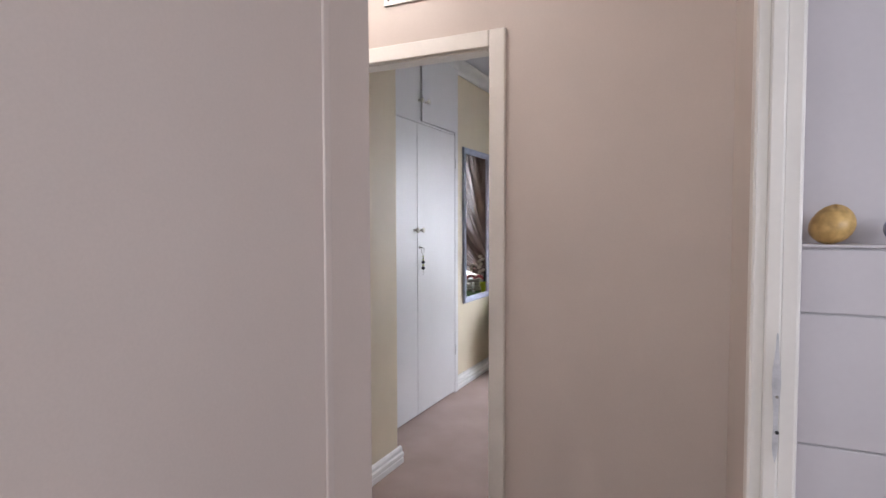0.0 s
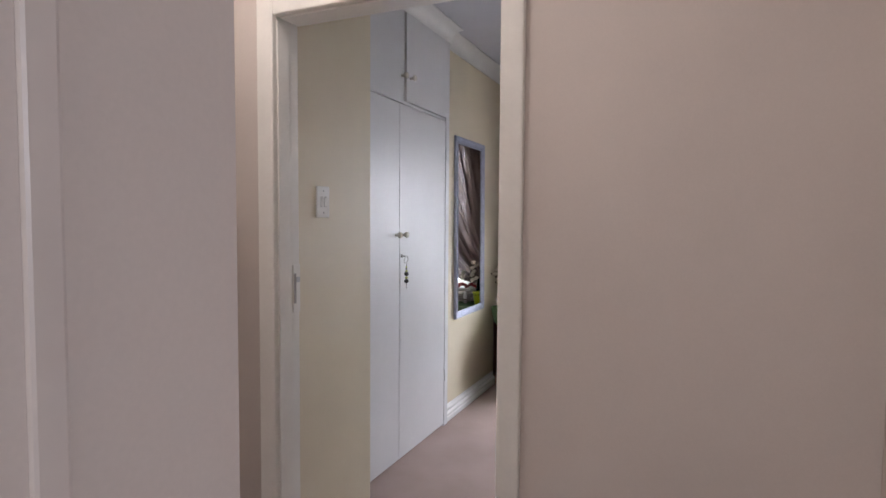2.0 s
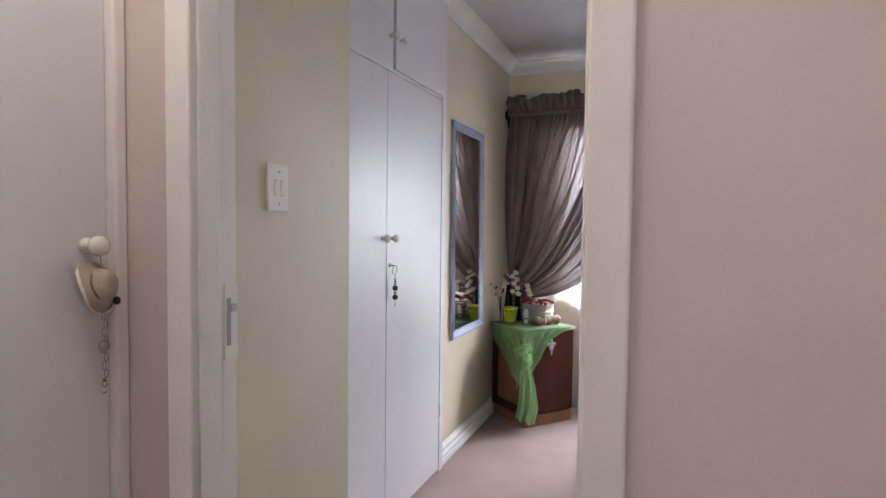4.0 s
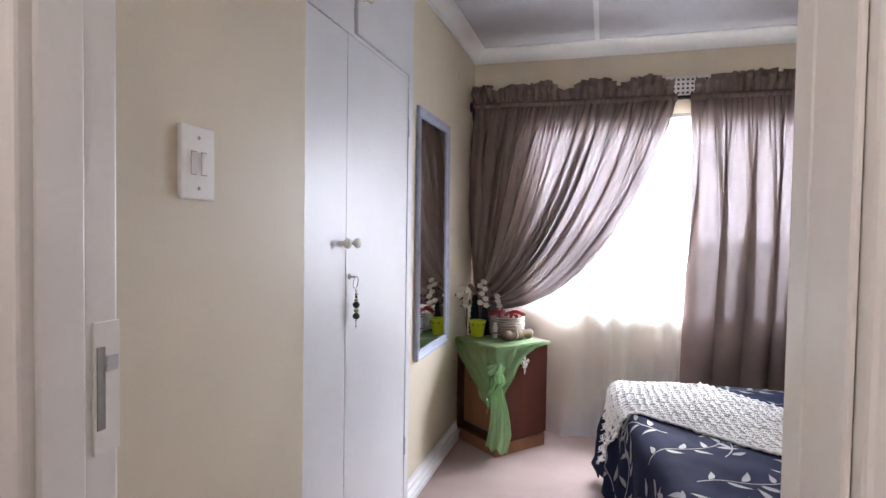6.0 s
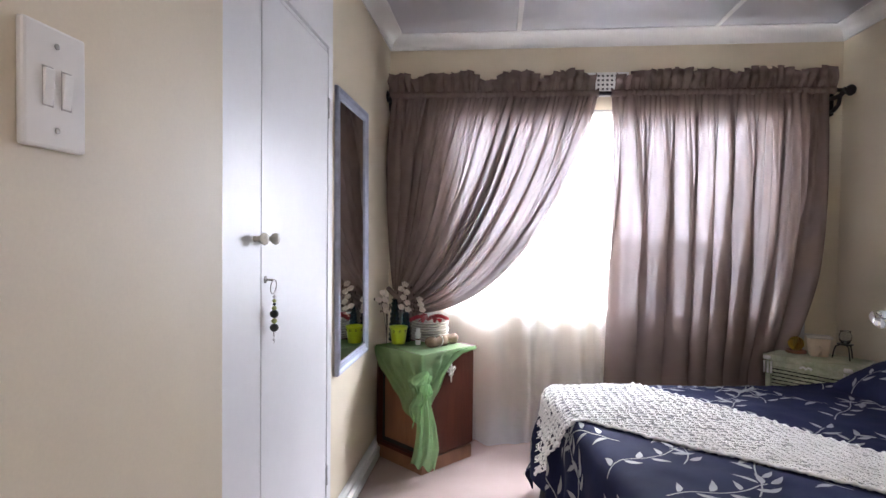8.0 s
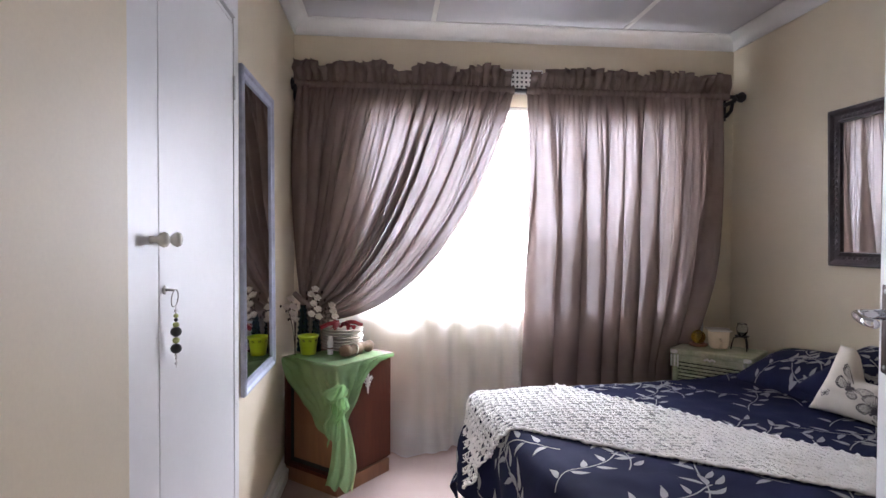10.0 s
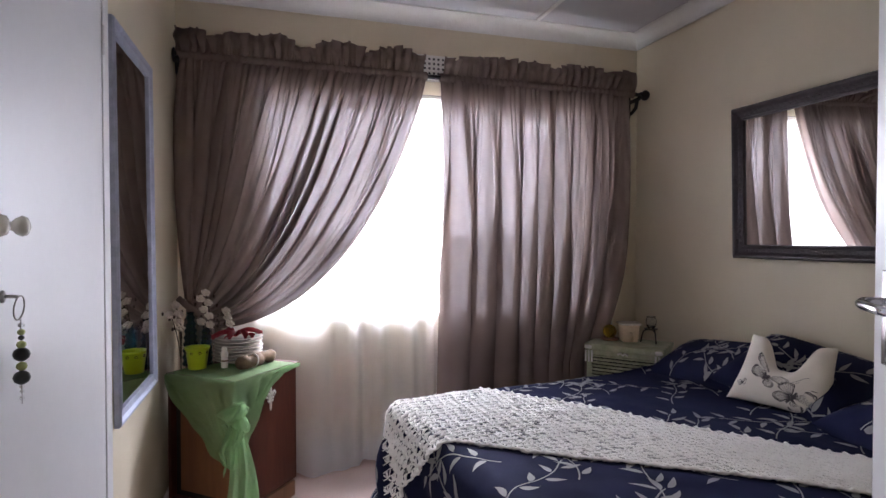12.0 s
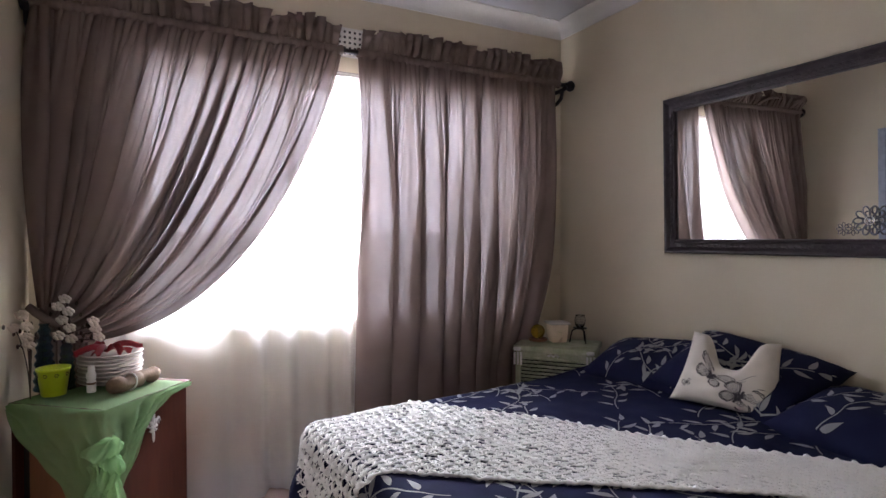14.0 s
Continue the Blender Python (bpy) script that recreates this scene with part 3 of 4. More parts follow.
nc = empty("net_curtain", pose(0, 0, 0), "white voile net curtain hanging to the floor", "net curtain")
part("drape", sheet(300, 44, net), M["net"], nc, "", True)
part("heading_tape", boxes((-1.3, 1.1, 5.857, 5.876, 2.118, 2.138), bevel=0.003), M["white"], nc)
part("wire", tube([(-1.32, 5.867, 2.141), (1.12, 5.867, 2.141)], 0.004), M["screw"], nc)

rod = empty("curtain_rod", pose(0, 0, 0), "dark iron curtain rod with turned finials", "curtain rod")
part("rod", tube([(-1.55, CY - 0.006, 2.232), (1.245, CY - 0.006, 2.232)], 0.013, 12), M["dark"], rod, "", True)
fin = [(0.0, 0.0), (0.016, 0.001), (0.020, 0.008), (0.014, 0.014), (0.024, 0.022), (0.033, 0.036), (0.034, 0.048), (0.026, 0.062), (0.012, 0.070), (0.0, 0.073)]
part("finial", lathe(fin, 16, pose(1.24, CY - 0.006, 2.232, 0, 90, 0) @ pose(0, 0, 0)), M["dark"], rod, "", True)
part("finial", lathe([(r * 1.15, z * 0.34) for r, z in fin], 16, pose(-1.535, CY - 0.006, 2.232, 0, -90, 0)), M["dark"], rod, "", True)
for x in (-1.535, 1.228):
    bm = boxes((x - 0.018, x + 0.018, 5.895, 5.918, 2.10, 2.26), bevel=0.003)
    add_tube(bm, [(x, 5.91, 2.205), (x, 5.86, 2.20), (x, CY - 0.01, 2.203), (x, CY - 0.035, 2.214)], 0.014, 8)
    add_tube(bm, [(x, 5.905, 2.12), (x, 5.86, 2.125), (x, 5.815, 2.15), (x, CY, 2.20)], 0.012, 8)
    add_ball(bm, (x, 5.90, 2.11), 0.014, 0.014, 0.018, 1)
    part("bracket", bm, M["dark"], rod, "", True)


# ---- bathroom: tiles on the ledge wall ----
for r, (z0, z1) in enumerate(((1.150, 1.293), (0.848, 1.146), (0.546, 0.844), (0.244, 0.542))):
    for c in range(4):
        x0 = 0.455 + c * 0.302
        part("tile", boxes((x0, x0 + 0.2985, 1.830, 1.8375, z0, z1), bevel=0.0025), M["tile"], ledge)
part("tile", boxes((0.452, 2.198, 1.826, 1.949, 1.2975, 1.305), bevel=0.003), M["tile"], ledge, "glazed ledge top")
bm = bmesh.new()
prof = []
for k in range(13):
    a = math.pi * k / 12
    prof.append((max(0.0, 0.047 * math.sin(a) * (1 + 0.12 * math.cos(a))), -0.044 * math.cos(a)))
add_lathe(bm, prof, 28)
for v in bm.verts:
    w = math.atan2(v.co.y, v.co.x)
    v.co *= 1 + 0.05 * math.sin(w * 2 + v.co.z * 30) + 0.03 * math.sin(w * 11)
    v.co.x += 0.15 * v.co.z
    v.co.x *= 0.98
sh = part("sea_shell", bm, M["shell"], None, "", True)
sh.location = (0.566, 1.872, 1.349)
tagged(sh, "orange and cream rounded sea shell on the tiled ledge", "shell")
bm = bmesh.new()
add_ball(bm, (0, 0, 0.035), 0.045, 0.035, 0.036, 3)
st = part("pebble", bm, M["silver"], None, "", True)
st.location = (0.705, 1.872, 1.305)
tagged(st, "smooth grey pebble on the tiled ledge", "pebble")


# ---- light switch ----
sw = empty("light_switch", pose(-1.258, 2.6825, 1.461), "white two-lever light switch plate", "light switch")
part("plate", boxes((0.0, 0.009, -0.038, 0.038, -0.058, 0.058), bevel=0.003), M["plastic"], sw)
for y in (-0.0115, 0.0115):
    bm = boxes((0.009, 0.0096, y - 0.0064, y + 0.0064, -0.019, 0.0185))
    part("surround", bm, M["screw"], sw, "grey lever surround")
    bm = bmesh.new()
    add_box(bm, -0.004, 0.0022, -0.0055, 0.0055, -0.0175, 0.0165, 0.0008, pose(0.0095, y, 0, 0, 5, 0))
    part("lever", bm, M["plastic"], sw)
for z in (-0.040, 0.040):
    part("screw", lathe([(0.003, 0), (0.003, 0.0008), (0, 0.0012)], 10, pose(0.009, 0, z, 0, 90, 0)), M["screw"], sw)

# ---- wardrobe ----
wd = empty("wardrobe", pose(-1.51, 3.055, 0), "white enamelled built-in wardrobe with four flush doors", "wardrobe")
WL = 1.372
part("body", boxes((-0.58, -0.0225, 0.0, WL, 0.0, 2.648)), M["gap"], wd, "dark carcass behind the doors")
part("stile", boxes((-0.022, 0.004, WL - 0.055, WL, 0.0, 2.62), bevel=0.002), M["ward"], wd)
part("rail", boxes((-0.022, -0.001, 0.745, WL - 0.058, 2.0515, 2.066), bevel=0.0015), M["ward"], wd)
part("rail", boxes((-0.022, -0.001, 0.0, WL - 0.056, 2.572, 2.62), bevel=0.002), M["ward"], wd)
mush = [(0.008, 0.0), (0.007, 0.010), (0.008, 0.016), (0.014, 0.022), (0.018, 0.030), (0.016, 0.037), (0.008, 0.041), (0.0, 0.042)]
for y0, y1, z0, z1, off, ky, kz in ((0.003, 0.6878, 0.015, 2.048, 0.0, 0.642, 1.311), (0.6892, WL - 0.058, 0.015, 2.048, 0.0012, 0.718, 1.311),
                                    (0.003, 0.744, 2.0525, 2.569, 0.0, 0.712, 2.203), (0.750, WL - 0.058, 2.068, 2.569, 0.011, 0.790, 2.203)):
    dr = part("door", boxes((-0.020 + off, off, y0, y1, z0, z1), bevel=0.0015), M["ward"], wd)
    part("knob", lathe(mush, 18, pose(off, ky, kz, 0, 90, 0)), M["pearl"], dr, "cream glazed round knob", True)
for z in (1.83, 0.35, 2.2, 2.48):
    part("hinge", tube([(0.006, WL - 0.0565, z - 0.04), (0.006, WL - 0.0565, z + 0.04)], 0.0045, 8), M["ward"], wd, "painted butt hinge", True)

kc = empty("key_with_beads", pose(-1.5085, 3.771, 1.190), "wardrobe key in its lock with a beaded key ring", "key ring")
part("escutcheon", lathe([(0.011, 0), (0.011, 0.002), (0.006, 0.004), (0, 0.004)], 14, pose(0, 0, 0, 0, 90, 0)), M["screw"], kc, "", True)
part("key", tube([(0.002, 0, 0), (0.014, 0.002, 0.0), (0.022, 0.003, -0.001)], 0.0032, 8), M["screw"], kc, "", True)
part("ring", tube([(0.021 + 0.002 * math.sin(a), 0.010 + 0.021 * math.cos(a), -0.021 + 0.021 * math.sin(a)) for a in [2 * math.pi * k / 24 for k in range(24)]], 0.0014, 6, True), M["screw"], kc, "thin wire ring", True)
part("thread", tube([(0.022, 0.013, -0.042), (0.022, 0.014, -0.19)], 0.0008, 5), M["screw"], kc)
for z, r, m in ((-0.052, 0.005, "clear"), (-0.064, 0.006, "beadlight"), (-0.074, 0.005, "bead"), (-0.086, 0.0075, "beadlight"), (-0.103, 0.0135, "bead"),
                (-0.124, 0.0085, "beadlight"), (-0.144, 0.0135, "bead"), (-0.160, 0.004, "clear"), (-0.168, 0.0035, "clear"), (-0.180, 0.004, "clear")):
    bm = bmesh.new()
    add_ball(bm, (0.022, 0.014, z), r, r, r * 0.95, 2)
    part("bead", bm, M[m], kc, "black lava bead" if m == "bead" else "glass bead", True)


# ---- mirrors ----
def framed(name, w, h, fw, depth, material, m, label, carve=None):
    """A mirror in a mitred moulded frame: local x across, z up, the glass looks along -y."""
    root = empty(name, m, label, "mirror")
    prof = [(0.0, 0.0), (0.0, -depth * 0.7), (0.10, -depth), (0.25, -depth * 0.95), (0.45, -depth * 0.62), (0.75, -depth * 0.5), (0.85, -depth * 0.72), (0.96, -depth * 0.66), (1.0, -depth * 0.35), (1.0, 0.0)]
    for side in range(4):
        ww, hh = (w, h) if side % 2 == 0 else (h, w)
        bm = bmesh.new()
        ends = []
        for sgn in (-1, 1):
            ends.append([bm.verts.new((sgn * (ww / 2 - p * fw), d, -hh / 2 + p * fw)) for p, d in prof])
        n = len(prof)
        for k in range(n):
            bm.faces.new((ends[0][k], ends[0][(k + 1) % n], ends[1][(k + 1) % n], ends[1][k]))
        bm.faces.new(ends[0])
        bm.faces.new(ends[1][::-1])
        if carve:
            k = int((ww - 2 * fw) / carve)
            for i in range(k):
                x = -(ww - 2 * fw) / 2 + (i + 0.5) * (ww - 2 * fw) / k
                add_ball(bm, (x, -depth * 0.56, -hh / 2 + 0.60 * fw), carve * 0.42, 0.004, fw * 0.13, 1)
                add_ball(bm, (x + carve / 2, -depth * 0.62, -hh / 2 + 0.42 * fw), carve * 0.22, 0.004, fw * 0.08, 1)
        bmesh.ops.transform(bm, matrix=Matrix.Rotation(side * math.pi / 2, 4, "Y"), verts=bm.verts[:])
        part("rail" if side % 2 == 0 else "stile", bm, material, root)
    part("glass", boxes((-w / 2 + fw * 0.97, w / 2 - fw * 0.97, -depth * 0.34, -depth * 0.2, -h / 2 + fw * 0.97, h / 2 - fw * 0.97)), M["mirror"], root, "mirror glass")
    part("backing", boxes((-w / 2 + 0.004, w / 2 - 0.004, -depth * 0.18, -0.0005, -h / 2 + 0.004, h / 2 - 0.004)), M["gap"], root)
    return root


framed("wall_mirror", 0.585, 1.315, 0.052, 0.022, M["silver"], pose(-1.559, 4.929, 1.339, -0.4, 0, 90), "tall wall mirror in a blue-silver frame")
framed("wall_mirror", 1.32, 0.776, 0.070, 0.034, M["bframe"], pose(1.284, 4.352, 1.576, 1.4, 0, -88.5), "wide wall mirror in a carved dark brown frame above the bed", 0.03)
for y, z, r, np_ in ((4.085, 1.325, 0.056, 10), (4.172, 1.296, 0.026, 8)):
    fl = empty("flower_ornament", pose(1.256, y, z, 90, 0, -90), "silver filigree flower ornament on the mirror's lower edge", "ornament", "mirror flowers")
    for k in range(np_):
        a = 2 * math.pi * k / np_
        bm = tube([(r * (0.62 + 0.36 * math.cos(b)) * math.cos(a) - r * 0.2 * math.sin(b) * math.sin(a), r * (0.62 + 0.36 * math.cos(b)) * math.sin(a) + r * 0.2 * math.sin(b) * math.cos(a), 0.006) for b in [2 * math.pi * j / 14 for j in range(14)]], r * 0.055, 5, True)
        part("petal", bm, M["pewter"], fl, "", True)
    bm = tube([(r * 0.28 * math.cos(b), r * 0.28 * math.sin(b), 0.008) for b in [2 * math.pi * j / 16 for j in range(16)]], r * 0.07, 6, True)
    add_ball(bm, (0, 0, 0.010), r * 0.16, r * 0.16, r * 0.12)
    part("centre", bm, M["chrome"], fl, "", True)


# ---- bed ----
BW, BL, BT = 1.40, 1.66, 0.57
BED = pose(-0.332, 3.653, 0, 0, 0, 7.5)


def spread(a, b, lift=0.0):
    """A place on the bedspread: a along the bed from its foot, b across it, past the edges down the sides."""
    da, db0, db1 = max(0.0, -a), max(0.0, -b), max(0.0, b - BW)
    db = db0 or db1
    d = math.hypot(da, db)
    ca, cb = max(0.0, a), min(max(b, 0.0), BW)
    r = 0.075
    z = BT + 0.010 * noise.noise((a * 3.1, b * 3.1, 0.5)) + 0.004 * noise.noise((a * 11, b * 11, 2.0))
    # rises over the pillows' end
    z += 0.05 * max(0.0, (ca - 1.17) / 0.5) ** 1.5
    if d <= 0:
        return Vector((ca, cb, z + lift))
    ux, uy = -da / d, (-db0 + db1) / d
    th = min(d / r, math.pi / 2)
    out, down = r * math.sin(th), r * (1 - math.cos(th))
    hang = max(0.0, d - r * math.pi / 2)
    down += hang
    out += hang * 0.17 + 0.022 * min(1.0, hang / 0.2) * math.sin((a - b) * 17 + 1.5 * noise.noise((a * 4, b * 4, 9)))
    nx = out + lift * math.sin(th)
    return Vector((ca + ux * nx, cb + uy * nx, z - down + lift * math.cos(th)))


bed = empty("bed", BED, "double bed under a navy leaf-patterned bedspread", "bed")
part("base", boxes((0.05, BL + 0.02, 0.05, BW - 0.05, 0.06, 0.30), bevel=0.01), M["skirt"], bed)
part("mattress", boxes((0.03, BL + 0.03, 0.03, BW - 0.03, 0.301, 0.545), bevel=0.04), M["cushion"], bed)


def valance(u, v):
    """Black gathered valance round the foot and the two sides."""
    s = u * (2 * BL + BW)
    if s < BL:
        x, y, nx, ny = BL - s, BW, 0, 1
    elif s < BL + BW:
        x, y, nx, ny = 0.0, BW - (s - BL), -1, 0
    else:
        x, y, nx, ny = s - BL - BW, 0.0, 0, -1
    o = 0.045 + 0.03 * v + (0.02 + 0.02 * v) * math.sin(s * 40 + 2 * noise.noise((s * 5, 1, 1)))
    return Vector((x + nx * o, y + ny * o, 0.31 - 0.30 * v))


part("valance", sheet(420, 5, valance), M["skirt"], bed, "black gathered valance", True)

bs = empty("bedspread", BED, "navy cotton bedspread with silver vine leaves", "bedspread")
part("cloth", sheet(190, 170, lambda u, v: spread(-0.46 + (BL + 0.46) * u, -0.46 + (BW + 0.90) * v)), M["navy"], bs, "", True)


def vines(where, a0, a1, b0, b1, rng, step=0.225, size=1.0, lift=0.0018):
    """Curling stems with pointed leaves, laid on the surface that where(a, b, lift) gives."""
    bm = bmesh.new()

    def strip(rows):
        prev = None
        for row in rows:
            if not all(a0 <= p[0] <= a1 and b0 <= p[1] <= b1 for p in row):
                prev = None
                continue
            cur = [bm.verts.new(where(p[0], p[1], lift)) for p in row]
            if prev:
                for k in range(len(row) - 1):
                    bm.faces.new((prev[k], prev[k + 1], cur[k + 1], cur[k]))
            prev = cur

    na, nb = int((a1 - a0) / (step * 1.3)) + 2, int((b1 - b0) / step) + 2
    for i in range(na):
        for j in range(nb):
            a = a0 + (i - 0.3 + 0.5 * (j % 2)) * step * 1.3 + rng.uniform(-0.02, 0.02)
            b = b0 + (j - 0.2) * step + rng.uniform(-0.02, 0.02)
            flip = 1 if (i + j) % 2 else -1
            h = (0.75 if (i + j) % 3 else 2.5) + rng.uniform(-0.3, 0.3)
            bend = flip * rng.uniform(2.4, 4.0)
            pts = []
            n = 30
            for k in range(n):
                pts.append((a, b, h))
                h += bend * 0.0135 * size
                if k in (11, 24):
                    bend = -bend * rng.uniform(0.8, 1.15)
                a += 0.0115 * size * math.cos(h)
                b += 0.0115 * size * math.sin(h)
            strip([[(x - w * math.sin(q), y + w * math.cos(q)), (x + w * math.sin(q), y - w * math.cos(q))] for w, (x, y, q) in ((0.0021 * size, p) for p in pts)])
            side = flip
            for k in range(3, n - 2, 4):
                x, y, q = pts[k]
                side = -side
                leaf(strip, x, y, q + side * rng.uniform(0.65, 0.95), rng.uniform(0.056, 0.074) * size, rng.uniform(0.0095, 0.0120) * size)
            x, y, q = pts[-1]
            leaf(strip, x, y, q, 0.066 * size, 0.0105 * size)
    return bm


def leaf(strip, x, y, q, length, width):
    rows = []
    for k in range(8):
        s = k / 7
        w = width * math.sin(math.pi * s ** 0.8) * (1 - 0.2 * s)
        cx, cy = x + length * (0.15 + s) * math.cos(q + 0.35 * (s - 0.5)), y + length * (0.15 + s) * math.sin(q + 0.35 * (s - 0.5))
        rows.append([(cx - w * math.sin(q), cy + w * math.cos(q)), (cx, cy), (cx + w * math.sin(q), cy - w * math.cos(q))])
    strip(rows)


bm = vines(spread, -0.45, BL - 0.01, -0.2, BW + 0.42, random.Random(4), 0.222, 1.1)
tagged(part("leaf_pattern", bm, M["leaf"], bs, "silver woven vines and leaves", True), "", "", "", "stuff")


# crochet runner, laid diagonally over the foot corner
INV = BED.inverted()


def runner_flat(s, t):
    """s across the runner from its near edge, t along it from the foot corner."""
    n0, n1 = Vector((-0.57, 4.57, 0)), Vector((0.62, 3.72, 0))
    f0, f1 = Vector((-0.10, 5.08, 0)), Vector((0.88, 3.82, 0))
    p = (n0 + (n1 - n0) * t) * (1 - s) + (f0 + (f1 - f0) * t) * s
    q = INV @ p
    return q.x, q.y


def runner(u, v, lift=0.008):
    t = -0.29 + 1.54 * u
    a, b = runner_flat(v + 0.005 * math.sin(t * 110) * (1 if v < 0.02 or v > 0.98 else 0), t)
    return spread(a, b, lift)


def yarn(verts, faces, pts, r, sides=5):
    """Adds one strand of yarn along pts, open at its ends, where the next stitch covers it."""
    base = len(verts)
    for i, p in enumerate(pts):
        d = (pts[min(i + 1, len(pts) - 1)] - pts[max(i - 1, 0)]).normalized()
        e = d.cross(Vector((0.13, 0.07, 1.0))).normalized()
        f = e.cross(d)
        for k in range(sides):
            q = 2 * math.pi * k / sides
            verts.append(p + (e * math.cos(q) + f * math.sin(q)) * r)
    for i in range(len(pts) - 1):
        for k in range(sides):
            k2 = (k + 1) % sides
            faces.append((base + i * sides + k, base + i * sides + k2, base + (i + 1) * sides + k2, base + (i + 1) * sides + k))


def yarn_part(name, verts, faces, label):
    me = bpy.data.meshes.new(name)
    me.from_pydata(verts, [], faces)
    me.materials.append(M["crochet"])
    me.polygons.foreach_set("use_smooth", [True] * len(me.polygons))
    ob = new(name, me)
    ob.parent = rn
    return tagged(ob, label, "", "", "stuff")


rn = empty("crochet_runner", BED, "cream crocheted cotton runner laid across the bed's foot", "bed runner")
ROWS, SHELLS = 27, 44
rng = random.Random(8)
verts, faces = [], []
for r in range(ROWS):
    for c in range(SHELLS):
        uc = (c + 0.5 + 0.5 * (r % 2)) / SHELLS
        if uc > 0.995:
            continue
        lost = rng.choice((0, 0, 0, 1, 2)) * rng.choice((-1, 1))
        for k in range(6):
            o = (k - 2.5) / 2.5
            if (lost > 0 and k >= 6 - lost) or (lost < 0 and k < -lost):
                continue
            jit = rng.uniform(-0.13, 0.13)
            pts = []
            for q in range(6):
                s = q / 5
                uu = uc + (o * (0.10 + 0.40 * s ** 0.8) + jit * s + 0.12 * noise.noise((c * 0.9, r * 1.3, 2.0))) / SHELLS
                vv = (r + 0.02 + (1.04 - 0.30 * o * o) * s + 0.10 * noise.noise((c * 0.7, r * 0.8, 6.0))) / ROWS
                pts.append(runner(min(max(uu, 0.0), 1.0), min(vv, 0.99), 0.0050 + 0.0024 * math.sin(math.pi * s) + rng.uniform(-0.0008, 0.0012)))
            yarn(verts, faces, pts, rng.uniform(0.0024, 0.0034))
yarn_part("crochet", verts, faces, "rows of crocheted shell stitches")
verts, faces = [], []
for r in range(1, ROWS):
    pts = [runner(k / 480, (r + 0.05 * math.sin(k * 0.52 + r)) / ROWS, 0.0060 + 0.0012 * math.sin(k * 1.31)) for k in range(481)]
    yarn(verts, faces, pts, 0.0026)
yarn_part("chain_stitch", verts, faces, "chain stitches between the shells")
for v in (0.0, 1.0):
    pts = []
    for k in range(520):
        q = runner(k / 519, v)
        a = k * 0.72
        pts.append(q + Vector((0.004 * math.cos(a), 0.004 * math.sin(a), 0.0015 * math.sin(a * 1.7))))
    part("edging", tube(pts, lambda s: 0.0064 + 0.0022 * math.sin(s * 520 * 0.72), 7), M["crochet"], rn, "thick scalloped edging", True)


def pillow_at(w, h, t, dip=0.0):
    """A pillow's front and back as a function of u, v in -1..1 and the side; w across, h up, t thick."""
    def f(u, v, side, lift=0.0):
        prof = max(0.0, (1 - abs(u) ** 3.2)) ** 0.55 * max(0.0, (1 - abs(v) ** 3.2)) ** 0.55
        x = 0.5 * w * u * (1 - 0.07 * (1 - v * v)) * (1 - (0.12 * v if dip else 0))
        z = 0.5 * h * v * (1 - 0.07 * (1 - u * u))
        if dip:
            z -= dip * math.exp(-((u - 0.02) / 0.46) ** 4) * max(0, (v + 1) / 2) ** 1.6
        y = side * (0.5 * t * prof * (1 - (0.35 if dip else 0) * math.exp(-(u / 0.4) ** 2) * max(0, v)) + lift)
        wr = 0.006 * noise.noise((u * 3, v * 3, w * 7)) * prof
        return Vector((x + wr, y + wr, z + wr))
    return f


def pillow_mesh(f, n=30):
    bm = bmesh.new()
    for side in (-1, 1):
        g = [[bm.verts.new(f(-1 + 2 * i / n, -1 + 2 * j / n, side)) for j in range(n + 1)] for i in range(n + 1)]
        for i in range(n):
            for j in range(n):
                q = (g[i][j], g[i + 1][j], g[i + 1][j + 1], g[i][j + 1])
                bm.faces.new(q if side < 0 else q[::-1])
    bmesh.ops.remove_doubles(bm, verts=bm.verts[:], dist=0.0004)
    return bm


for k, m in enumerate((pose(1.08, 4.95, 0.635, -68, -6, -83), pose(1.10, 4.47, 0.690, -63, 6, -88), pose(1.06, 3.90, 0.612, -80, 5, -88))):
    f = pillow_at(0.65, 0.42, 0.20)
    pl = empty("pillow", m, "plump pillow in a navy leaf-patterned case", "pillow", "pillows at the bed's head")
    part("case", pillow_mesh(f), M["navy"], pl, "", True)
    bm = vines(lambda a, b, lift, f=f: f(a / 0.325, b / 0.21, -1, lift + 0.0012), -0.32, 0.32, -0.207, 0.207, random.Random(30 + k), 0.18, 1.05)
    tagged(part("leaf_pattern", bm, M["leaf"], pl, "silver woven vines and leaves", True), "", "", "", "stuff")
    bm = vines(lambda a, b, lift, f=f: f(a / 0.325, b / 0.21, 1, lift + 0.0012), -0.32, 0.32, -0.207, 0.207, random.Random(60 + k), 0.18, 1.05)
    tagged(part("leaf_pattern", bm, M["leaf"], pl, "silver woven vines and leaves", True), "", "", "", "stuff")

cf = pillow_at(0.375, 0.30, 0.12, 0.125)
cu = empty("cushion", pose(0.965, 4.435, 0.722, -24, 2, -72), "cream linen cushion with grey butterfly print, dented on top", "cushion")
part("cover", pillow_mesh(cf, 36), M["cushion"], cu, "", True)


